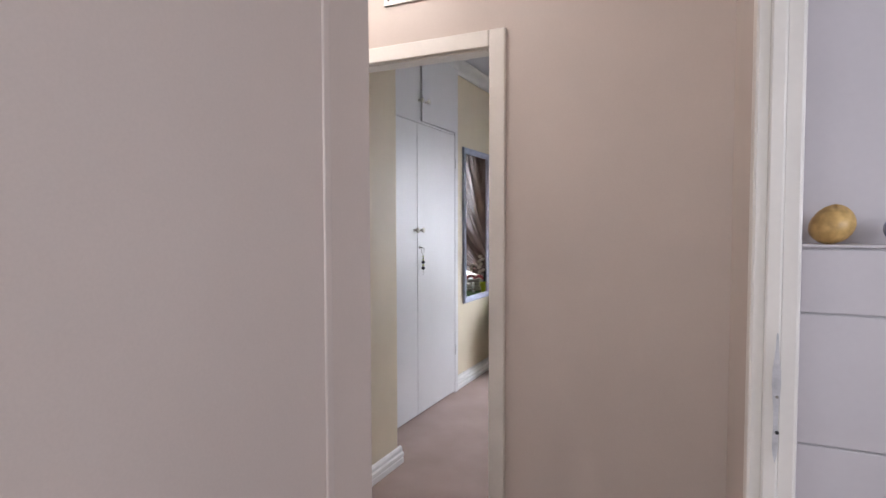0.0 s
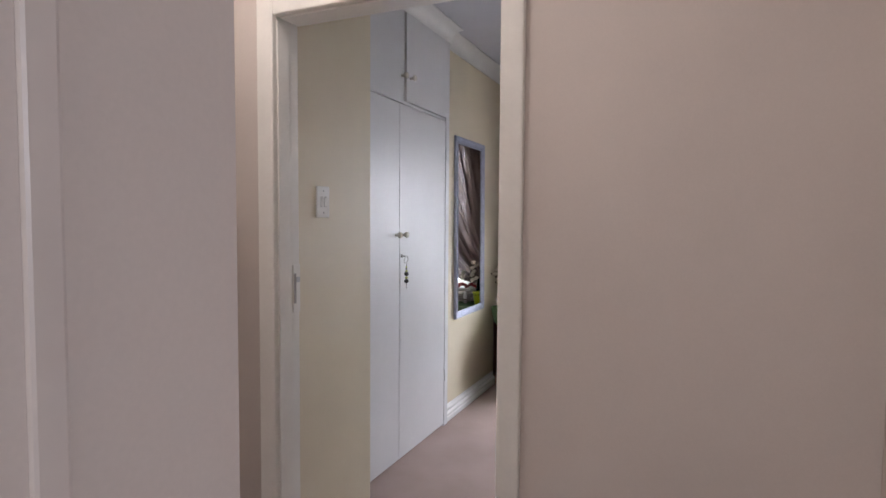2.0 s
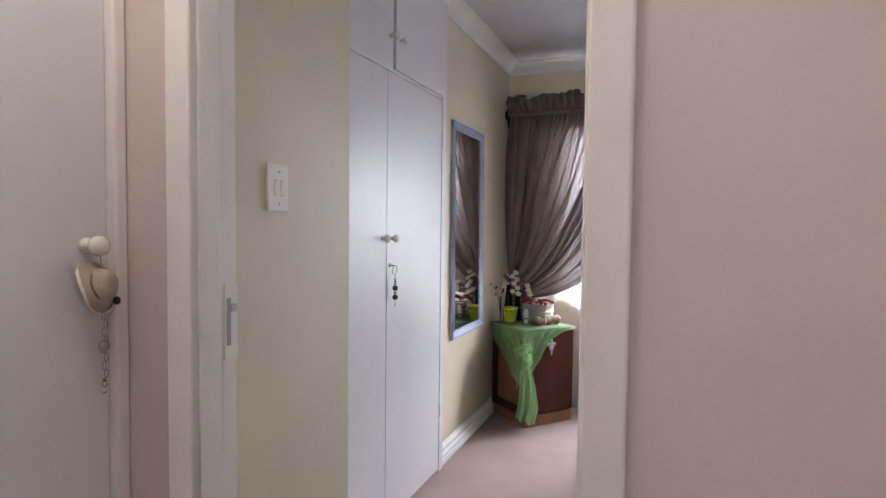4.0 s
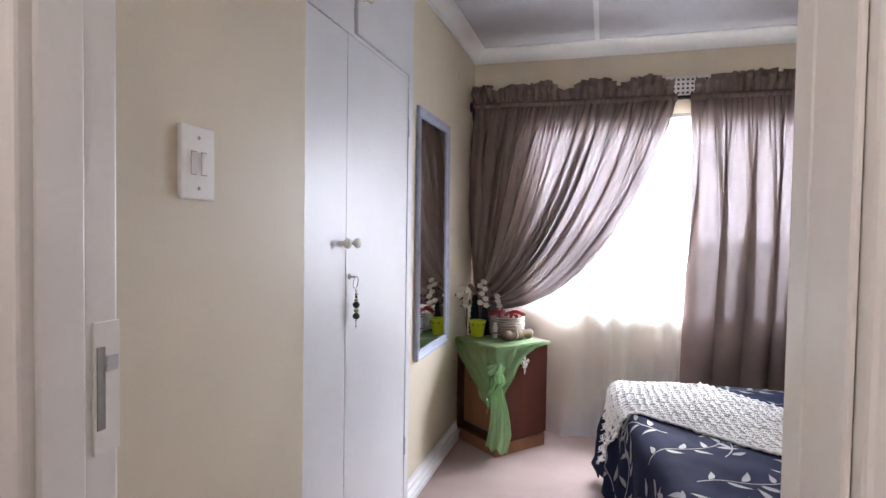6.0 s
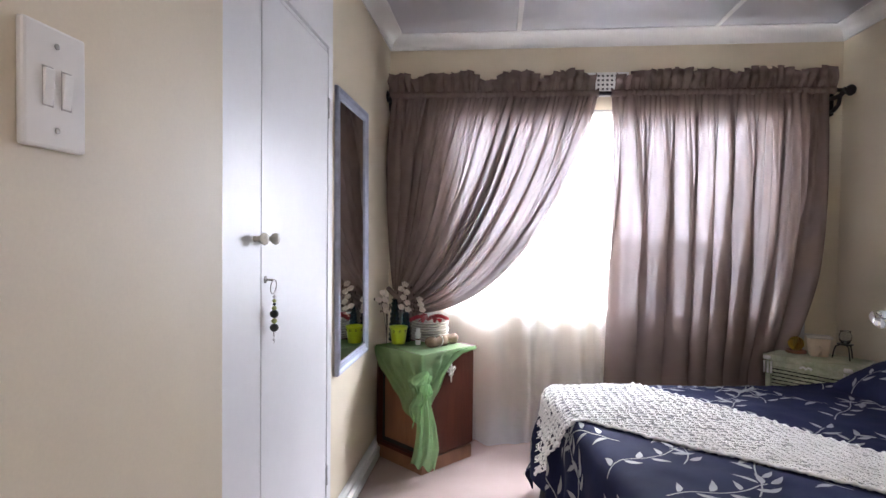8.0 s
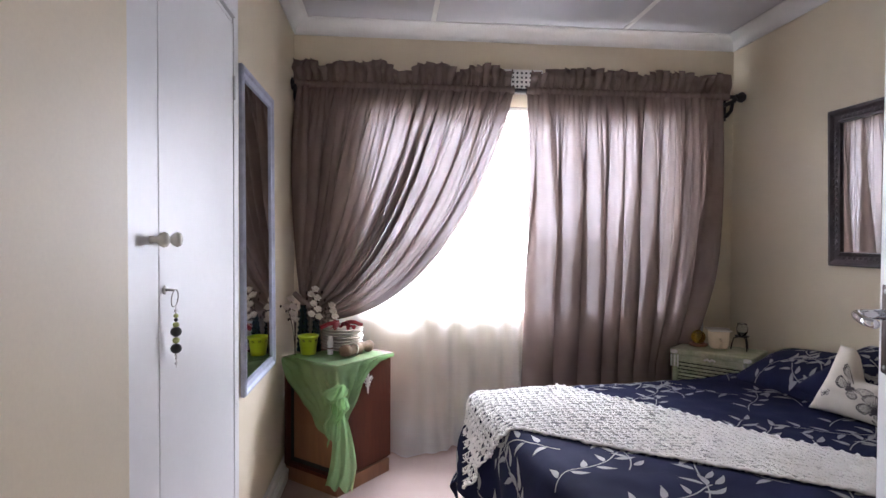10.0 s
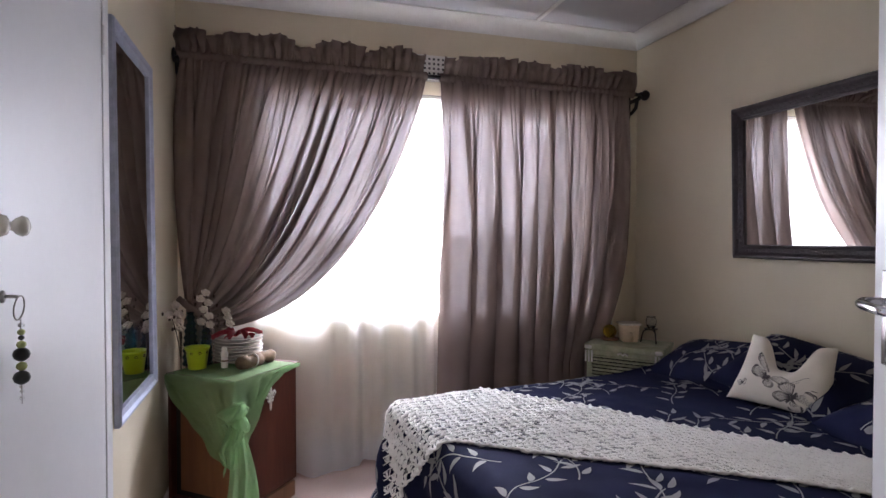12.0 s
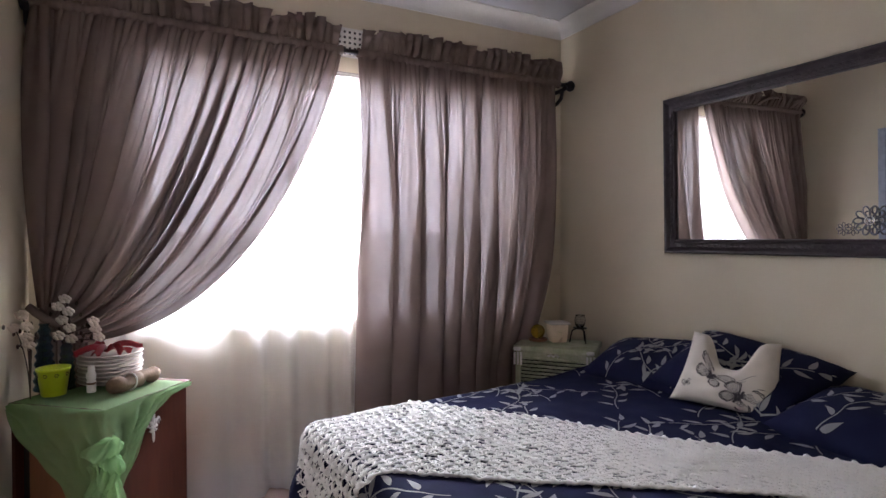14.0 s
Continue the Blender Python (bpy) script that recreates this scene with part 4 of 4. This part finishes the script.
def butterfly(f, cx, cz, size, turn):
    """Outlined wings with veins as thin ribbons on the cushion's front."""
    bm = bmesh.new()

    def put(x, z):
        c, s = math.cos(turn), math.sin(turn)
        X, Z = cx + size * (x * c - z * s), cz + size * (x * s + z * c)
        return f(max(-0.97, min(0.97, X / 0.1875)), max(-0.97, min(0.97, Z / 0.15)), -1, 0.0015)

    def line(pts, w):
        prev = None
        for i, (x, z) in enumerate(pts):
            x2, z2 = pts[min(i + 1, len(pts) - 1)]
            x1, z1 = pts[max(i - 1, 0)]
            d = math.hypot(x2 - x1, z2 - z1) or 1
            nx, nz = -(z2 - z1) / d * w, (x2 - x1) / d * w
            cur = [bm.verts.new(put(x + nx, z + nz)), bm.verts.new(put(x - nx, z - nz))]
            if prev:
                bm.faces.new((prev[0], prev[1], cur[1], cur[0]))
            prev = cur

    for sg in (-1, 1):
        for lo, hi, r in ((0.15, 1.15, 1.0), (-1.25, -0.15, 0.72)):
            edge = []
            for k in range(17):
                a = lo + (hi - lo) * k / 16
                q = r * (0.72 + 0.28 * math.sin(math.pi * k / 16) + 0.03 * math.sin(k * 2.2))
                edge.append((sg * q * math.cos(a), q * math.sin(a)))
            line([(0, 0)] + edge + [(0, 0)], 0.022)
            line([(x * 0.9, z * 0.9) for x, z in edge], 0.016)
            for k in range(2, 16, 2):
                line([(0.08 * edge[k][0], 0.08 * edge[k][1]), (0.5 * edge[k][0], 0.52 * edge[k][1]), edge[k]], 0.010)
    line([(0, -0.35), (0.02, 0), (0, 0.35)], 0.05)
    return bm


for cx, cz, size, turn in ((-0.050, 0.000, 0.094, -0.50), (0.060, -0.092, 0.094, -0.60), (-0.140, -0.080, 0.022, 0.3)):
    part("butterfly_print", butterfly(cf, cx, cz, size, turn), M["print"], cu, "printed grey butterfly")
for x0, x1, z in ((0.050, 0.115, 0.000), (0.055, 0.085, -0.012), (0.125, 0.150, -0.050)):
    bm = bmesh.new()
    prev = None
    for k in range(9):
        x = x0 + (x1 - x0) * k / 8
        w = 0.0005 + 0.0008 * abs(math.sin(k * 2.7))
        cur = [bm.verts.new(cf(x / 0.1875, (z + w) / 0.15, -1, 0.0014)), bm.verts.new(cf(x / 0.1875, (z - w) / 0.15, -1, 0.0014))]
        if prev:
            bm.faces.new((prev[0], prev[1], cur[1], cur[0]))
        prev = cur
    part("script_print", bm, M["print"], cu, "faint printed line")


# ---- corner cabinet ----
CM = pose(-1.228, 5.205, 0, 0, 0, 50)      # local x along the plain side, y along the door side, away from the room's corner
CL, CD, CH = 0.415, 0.405, 0.669
cb = empty("corner_cabinet", CM, "red-brown veneered cabinet set across the corner", "cabinet")
part("plinth", boxes((0.004, CL - 0.006, 0.004, CD - 0.004, 0.0, 0.075), bevel=0.002), M["woodlight"], cb)
part("side_panel", boxes((0.0, CL, 0.0, 0.018, 0.09, CH - 0.019), bevel=0.002), M["wood"], cb)
part("side_panel", boxes((0.0, CL, CD - 0.018, CD, 0.076, CH - 0.019), bevel=0.002), M["wood"], cb)
part("back_panel", boxes((CL - 0.012, CL, 0.019, CD - 0.019, 0.076, CH - 0.019)), M["wood"], cb)
part("floor_panel", boxes((0.0, CL - 0.013, 0.019, CD - 0.019, 0.076, 0.094)), M["wood"], cb)
part("top", boxes((-0.008, CL + 0.020, -0.010, CD + 0.004, CH - 0.0185, CH), bevel=0.003), M["wood"], cb)
dr = part("door", boxes((0.004, 0.020, 0.022, CD - 0.075, 0.135, CH - 0.022), bevel=0.002), M["woodlight"], cb, "lighter orange-brown door")
# near-black sheet in place of the cabinet's inner shade
part("shadow_gap", boxes((0.03, 0.036, 0.020, CD - 0.020, 0.096, CH - 0.021)), M["gap"], cb, "dark sheet standing in for the shade inside")


# green cloth with its knotted corner
gc = empty("green_cloth", CM, "sheer apple-green cloth draped over the cabinet and knotted", "cloth")


def top_cloth(u, v):
    x = -0.012 + (CL - 0.02) * u
    y = -0.012 + (CD - 0.01) * v
    lim = 1.15 - 0.55 * u
    return Vector((x, min(y, -0.012 + CD * lim), CH + 0.004 + 0.004 * abs(noise.noise((u * 7, v * 7, 2.0)))))


def side_cloth(u, v):
    """Round the front corner from the door side (u = 0) to the plain side (u = 1)."""
    s = 2 * u - 1
    if s < 0:
        x, y, nx, ny = 0.0, -s * (CD - 0.01), -1.0, 0.0
        zb = 0.645 - 0.36 * (1 + s) ** 0.55
    else:
        x, y, nx, ny = s * CL, 0.0, 0.0, -1.0
        zb = 0.645 - 0.34 * (1 - s) ** 2.6
    k = math.exp(-(s / 0.12) ** 2)
    nx, ny = nx * (1 - 0.3 * k) - 0.5 * k * (s >= 0), ny * (1 - 0.3 * k) - 0.5 * k * (s < 0)
    z = CH + 0.004 - (CH - zb) * v
    # folds run towards the knot on the corner
    ang = math.atan2(0.92 - v, s * 1.25 + 1e-4)
    dist = math.hypot(0.92 - v, s * 1.25)
    f = math.sin(ang * 19 + 3 * noise.noise((s * 3, v * 3, 6.0)))
    o = 0.016 + 0.013 * f * min(1.0, 2.2 * dist) * min(1.0, v * 3) + 0.034 * v * math.exp(-(s / 0.30) ** 2) + 0.006 * noise.noise((s * 9, v * 9, 1.0))
    return Vector((x + nx * o, y + ny * o, z))


def tail_cloth(u, v):
    s = u - 0.5
    w = 0.060 + 0.095 * v - 0.05 * max(0, v - 0.75) * 4 * (u)
    z = 0.49 - 0.430 * v - 0.03 * s
    o = 0.044 + 0.022 * math.sin(u * 15 + v * 4 + 2 * noise.noise((u * 3, v * 3, 8.0))) * (0.5 + v)
    # hangs down the corner, turned to face the room
    q = w * s + 0.030 * math.sin(math.pi * v * 0.8)
    return Vector((-o * 0.7 + q * 0.72, -o * 0.7 - q * 0.72, z))


part("top_fold", sheet(30, 30, top_cloth), M["green"], gc, "", True)
part("drape", sheet(90, 24, side_cloth), M["green"], gc, "", True)
part("tail", sheet(30, 24, tail_cloth), M["green"], gc, "", True)


def knot_lobe(cx, cz, rx, rz, lean, seed):
    """A crumpled loop of cloth in the knot."""
    def f(u, v):
        a, b = 2 * math.pi * u, math.pi * v
        r = 1 + 0.20 * math.sin(a * 7 + seed + 3 * v) * math.sin(b) + 0.55 * noise.noise((math.cos(a) * 1.5, math.sin(a) * 1.5, v * 3 + seed))
        x = cx + rx * r * math.sin(b) * math.cos(a) + lean * (v - 0.5)
        z = cz - rz * r * math.cos(b)
        o = 0.052 + 0.024 * r * math.sin(b) * math.sin(a)
        return Vector((-o * 0.7 + x * 0.72, -o * 0.7 - x * 0.72, z))
    return f


for cx, cz, rx, rz, lean, seed in ((-0.006, 0.548, 0.048, 0.036, 0.05, 1.0), (0.022, 0.498, 0.036, 0.034, -0.03, 4.0), (0.002, 0.452, 0.028, 0.048, 0.02, 7.0)):
    part("knot", sheet(36, 20, knot_lobe(cx, cz, rx, rz, lean, seed)), M["green"], gc, "", True)


def loose(u, v):
    x = -0.055 + 0.055 * v * (1 - u) + 0.012 * math.sin(u * 9)
    z = 0.50 - 0.21 * u + 0.01 * math.sin(v * 8)
    o = 0.050 + 0.016 * math.sin(v * 7 + u * 3)
    return Vector((-o * 0.7 + x * 0.72, -o * 0.7 - x * 0.72, z))


part("loose_corner", sheet(16, 12, loose), M["green"], gc, "", True)

# hanging fleur-de-lis on the plain side
fd = empty("fleur_ornament", CM @ pose(0.215, -0.004, 0.545), "white fleur-de-lis ornament hanging on the cabinet's side", "ornament")
bm = bmesh.new()
add_ball(bm, (0, -0.006, 0.030), 0.009, 0.005, 0.024)
for sg in (-1, 1):
    add_tube(bm, [(sg * 0.004, -0.006, 0.0), (sg * 0.014, -0.006, 0.018), (sg * 0.027, -0.006, 0.026), (sg * 0.033, -0.006, 0.014), (sg * 0.026, -0.006, 0.004)], lambda s: 0.0065 - 0.002 * s, 7)
    add_tube(bm, [(sg * 0.003, -0.006, -0.006), (sg * 0.012, -0.006, -0.020), (sg * 0.018, -0.006, -0.014)], 0.004, 6)
add_tube(bm, [(-0.018, -0.007, -0.002), (0.018, -0.007, -0.002)], 0.005, 7)
add_ball(bm, (0, -0.006, -0.034), 0.006, 0.005, 0.030)
part("lily", bm, M["white"], fd, "", True)
part("cord", tube([(0, -0.005, 0.05), (0.002, -0.004, 0.085), (0.0, 0.0, 0.108)], 0.001, 5), M["white"], fd)

TOPZ = CH + 0.006
# lime pot with punched flowers
lp = empty("flower_pot", pose(-1.413, 5.490, TOPZ), "small lime-green tin pot with flower motifs", "pot")
part("pot", lathe([(0.0, 0.0), (0.038, 0.0), (0.040, 0.004), (0.052, 0.092), (0.056, 0.095), (0.056, 0.104), (0.052, 0.104), (0.047, 0.09), (0.036, 0.008), (0.0, 0.006)], 32), M["lime"], lp, "", True)
for a0 in (-1.95, -1.25, -0.5, -2.7):
    bm = bmesh.new()
    for k in range(6):
        a = 2 * math.pi * k / 6
        aa, zz = a0 + 0.11 * math.cos(a), 0.080 + 0.0055 * math.sin(a)
        r = 0.0522 + (zz - 0.08) * 0.12
        add_ball(bm, (r * math.cos(aa), r * math.sin(aa), zz), 0.0024, 0.0024, 0.0026, 1)
    part("motif", bm, M["twig"], lp, "small punched flower")


def bottle(m, s, label):
    """A ribbed spiral glass bottle."""
    root = empty("glass_bottle", m, label, "bottle", "blue bottles")
    prof = [(0.0, 0.0), (0.034 * s, 0.0)]
    for k in range(1, 40):
        z = 0.24 * s * k / 40
        r = 0.034 * (1 - 0.55 * (k / 40) ** 1.6) + 0.0035 * math.sin(k * 1.25)
        prof.append((r * s, z))
    prof += [(0.018 * s, 0.245 * s), (0.0, 0.243 * s)]
    part("bottle", lathe(prof, 24), M["bottle"], root, "", True)
    return root


bottle(pose(-1.382, 5.572, TOPZ), 0.86, "dark blue ribbed glass bottle behind the lime pot")
bottle(pose(-1.455, 5.585, TOPZ), 1.05, "tall dark blue ribbed glass bottle in the corner")

rng = random.Random(11)
for bx, by, bz, tips in ((-1.382, 5.572, TOPZ + 0.19, ((-1.372, 5.47, 1.035), (-1.395, 5.47, 1.008), (-1.362, 5.47, 0.988), (-1.380, 5.46, 0.958), (-1.358, 5.47, 0.926), (-1.394, 5.48, 0.898), (-1.356, 5.49, 0.882),
                                                    (-1.282, 5.46, 0.948), (-1.275, 5.46, 0.918), (-1.266, 5.47, 0.886))),
                         (-1.478, 5.45, TOPZ + 0.001, ((-1.498, 5.44, 0.985), (-1.482, 5.43, 0.945), (-1.522, 5.45, 0.940), (-1.484, 5.44, 0.905), (-1.478, 5.44, 0.880)))):
    sp = empty("blossom_spray", pose(0, 0, 0), "spray of cream silk blossoms on dark twigs", "flowers", "blossom sprays")
    for tx, ty, tz in tips:
        knots = ((bx, by, bz), (bx, by, bz + (tz - bz) * 0.5), (tx + 0.01, ty + 0.02, tz - 0.03), (tx, ty, tz))
        part("twig", tube([bez(*knots, k / 8) for k in range(9)], 0.0022, 6), M["twig"], sp, "", True)
        turn = rng.uniform(0, 6.28)
        bm = bmesh.new()
        for p in range(5):
            a = 2 * math.pi * p / 5 + turn
            vs = add_ball(bm, (0, 0, 0), 0.0135, 0.0110, 0.0080, 2)
            bmesh.ops.transform(bm, matrix=pose(tx + 0.0110 * math.cos(a), ty + 0.006 * math.sin(a) - 0.004, tz + 0.0085 * math.sin(a), 45 * math.sin(a), 45 * math.cos(a), math.degrees(a)), verts=vs)
        add_ball(bm, (tx, ty - 0.010, tz), 0.0085, 0.0070, 0.0080, 2)
        part("blossom", bm, M["blossom"], sp, "", True)
        for c in range(3):
            bm = bmesh.new()
            p = bez(*knots, rng.uniform(0.45, 1.0))
            add_ball(bm, (p[0] + rng.uniform(-0.035, 0.035), p[1] + rng.uniform(-0.02, 0.02), p[2] + rng.uniform(-0.01, 0.02)), 0.006, 0.004, 0.010, 1)
            part("bud", bm, M["twig"], sp, "dark dry bud", True)

# plates with a red ribbon
pr = [(0.0, 0.0), (0.055, 0.0), (0.060, 0.003), (0.082, 0.011), (0.104, 0.015), (0.106, 0.017), (0.104, 0.019), (0.080, 0.015), (0.055, 0.007), (0.0, 0.006)]
first = None
PX, PY = -1.236, 5.600
for k in range(8):
    m = pose(PX + 0.003 * math.sin(k * 2.1), PY + 0.003 * math.cos(k * 1.7), TOPZ + 0.0005 + k * 0.0155, 0, 0, k * 20)
    if first is None:
        bm = lathe([(r * 1.10, z) for r, z in pr], 48)
        first = part("plate", bm, M["plate"], None, "", True)
        tagged(first, "cream glazed plate in a stack", "plate", "stack of plates")
        first.matrix_world = m
    else:
        copy_thing(first, m)
rb = empty("red_ribbon", pose(PX - 0.015, PY + 0.03, TOPZ + 0.126), "shiny red ribbon bow lying on the plates", "ribbon")
for k, (a0, w) in enumerate(((0.3, 0.13), (2.2, 0.11), (3.6, 0.12), (4.4, 0.10), (5.4, 0.12))):
    def loop(u, v, a0=a0, w=w):
        a = a0 + 0.5 * (v - 0.5)
        r = w * u
        return Vector((r * math.cos(a), r * math.sin(a), 0.004 + 0.020 * math.sin(math.pi * min(1, u * 1.05)) + 0.012 * math.sin(v * 9 + u * 5)))
    part("loop", sheet(16, 10, loop), M["red"], rb, "", True)
part("wire", tube([(-0.09 + 0.18 * k / 12, 0.02 * math.sin(k), 0.012 + 0.018 * math.sin(k * 0.5)) for k in range(13)], 0.0018, 6), M["ivory"], rb, "pale cord", True)

fg = empty("figurine", pose(-1.292, 5.472, TOPZ), "small white china bottle figurine", "figurine")
bm = lathe([(0.0, 0), (0.015, 0), (0.016, 0.004), (0.016, 0.040), (0.013, 0.046), (0.017, 0.056), (0.018, 0.068), (0.012, 0.080), (0.014, 0.090), (0.010, 0.100), (0.0, 0.103)], 20)
part("body", bm, M["white"], fg, "", True)
part("band", lathe([(0.0165, 0.030), (0.0168, 0.034), (0.0165, 0.038)], 20), M["bark"], fg, "brown band", True)

lg = empty("driftwood", pose(-1.150, 5.468, TOPZ + 0.031, 0, 0, 56) @ Matrix.Diagonal((1.3, 1.05, 1.05, 1.0)), "short rolled piece of brown bark", "driftwood")
bm = tube([(-0.085 + 0.17 * k / 14, 0.006 * math.sin(k * 0.9), 0.004 * math.sin(k * 1.3)) for k in range(15)], lambda s: 0.027 + 0.004 * math.sin(s * 14), 14)
for v in bm.verts:
    v.co += Vector((0, noise.noise(v.co * 60), noise.noise(v.co * 60 + Vector((5, 0, 0))))) * 0.006
part("bark", bm, M["bark"], lg, "", True)
part("band", tube([(-0.02 + 0.004 * math.sin(a), 0.031 * math.cos(a), 0.031 * math.sin(a)) for a in [2 * math.pi * k / 20 for k in range(20)]], 0.003, 6, True), M["plate"], lg, "pale string", True)
bm = bmesh.new()
add_ball(bm, (0.088, -0.004, -0.016), 0.010, 0.010, 0.016, 2)
part("stub", bm, M["bark"], lg, "", True)

# ---- bedside cabinet ----
NM = pose(0.752, 5.622, 0, 0, 0, -48.7)      # local x along the front, y into the corner
NW, ND, NH = 0.435, 0.31, 0.655
ns = empty("bedside_cabinet", NM, "sage-green distressed bedside cabinet with woven front", "bedside cabinet")
part("top", boxes((-0.012, NW + 0.012, -0.015, ND, NH - 0.035, NH), bevel=0.008), M["sage"], ns)
part("apron", boxes((0.03, NW - 0.03, 0.0, 0.018, NH - 0.065, NH - 0.0355), bevel=0.003), M["sage"], ns)
for x in (0.0, NW - 0.03):
    for y in (0.0, ND - 0.035):
        part("post", boxes((x, x + 0.03, y, y + 0.03, 0.0, NH - 0.036), bevel=0.005), M["sage"], ns)
    for k in range(3):
        part("binding", tube([(x - 0.004 + 0.019 * k, -0.004, NH - 0.11), (x - 0.004 + 0.019 * k, -0.004, NH - 0.04)], 0.006, 8), M["white"], ns, "worn pale cane binding", True)
    part("corner_wrap", lathe([(0.0, -0.012), (0.020, -0.010), (0.024, 0.0), (0.020, 0.010), (0.0, 0.012)], 14, pose(x + 0.015, -0.008, NH - 0.018)), M["white"], ns, "worn pale cane wrap", True)
for x0, x1, y0, y1 in ((0.004, 0.016, 0.031, ND - 0.036), (NW - 0.016, NW - 0.004, 0.031, ND - 0.036), (0.031, NW - 0.031, ND - 0.025, ND - 0.012)):
    part("panel", boxes((x0, x1, y0, y1, 0.06, NH - 0.037)), M["sage"], ns)
# the shade between the slats is a near-black panel
part("inside", boxes((0.031, NW - 0.031, 0.012, 0.020, 0.06, NH - 0.066)), M["gap"], ns, "shadow behind the weave")
for k in range(26):
    z = 0.07 + k * 0.0205
    pts = [(0.031 + (NW - 0.062) * j / 24, 0.006 + 0.0035 * (1 if (j + k) % 2 else -1), z) for j in range(25)]
    part("slat", tube(pts, 0.0075, 6), M["sage"], ns, "", True)
part("carving", tube([(NW / 2 - 0.03, -0.006, NH - 0.05), (NW / 2 - 0.012, -0.012, NH - 0.04), (NW / 2, -0.008, NH - 0.052), (NW / 2 + 0.012, -0.012, NH - 0.04), (NW / 2 + 0.03, -0.006, NH - 0.05)], 0.006, 8), M["white"], ns, "pale carved motif", True)


def on_night(x, y):
    p = NM @ Vector((x, y, 0))
    return (p.x, p.y, NH + 0.0005)


gb2 = empty("glass_ball", pose(*on_night(0.093, 0.170)) @ Matrix.Scale(1.4, 4), "amber glass ball on a wooden ring", "ornament")
part("ring", tube([(0.034 * math.cos(a), 0.034 * math.sin(a), 0.007) for a in [2 * math.pi * k / 24 for k in range(24)]], 0.0065, 8, True), M["woodlight"], gb2, "wooden ring", True)
bm = bmesh.new()
add_ball(bm, (0, 0, 0.040), 0.030, 0.030, 0.030, 3)
part("ball", bm, M["amber"], gb2, "", True)
cp = empty("candle_pot", pose(*on_night(0.205, 0.185), 0, 0, -20) @ Matrix.Diagonal((1.5, 1.5, 1.12, 1.0)), "square ivory candle pot on a small bracket foot", "candle")
bm = boxes((-0.036, 0.036, -0.036, 0.036, 0.0, 0.095), bevel=0.008)
for v in bm.verts:
    s = 0.84 + 0.16 * v.co.z / 0.095
    v.co.x *= s
    v.co.y *= s
part("pot", bm, M["ivory"], cp, "", True)
part("rim", boxes((-0.042, 0.042, -0.042, 0.042, 0.0952, 0.104), bevel=0.003), M["plate"], cp, "pale flared rim", True)
part("handle", tube([(0.0, -0.034, 0.055), (0.0, -0.052, 0.05), (0.002, -0.052, 0.03), (0.0, -0.036, 0.014)], 0.005, 8), M["ivory"], cp, "", True)
tl = empty("tealight_stand", pose(*on_night(0.335, 0.190)) @ Matrix.Scale(1.45, 4), "small black iron tealight stand with a glass cup", "candle holder")
for k in range(3):
    a = 2 * math.pi * k / 3 + 0.4
    part("leg", tube([(0.012 * math.cos(a), 0.012 * math.sin(a), 0.058), (0.030 * math.cos(a), 0.030 * math.sin(a), 0.050), (0.036 * math.cos(a), 0.036 * math.sin(a), 0.028), (0.040 * math.cos(a), 0.040 * math.sin(a), 0.003)], 0.0028, 6), M["dark"], tl, "", True)
part("dish", lathe([(0.0, 0.056), (0.026, 0.058), (0.028, 0.062), (0.0, 0.061)], 20), M["dark"], tl, "", True)
part("cup", lathe([(0.013, 0.0625), (0.020, 0.075), (0.022, 0.092), (0.017, 0.108), (0.019, 0.112), (0.018, 0.112), (0.0155, 0.108), (0.0205, 0.092), (0.0185, 0.076), (0.0, 0.064)], 20), M["clear"], tl, "clear glass cup", True)
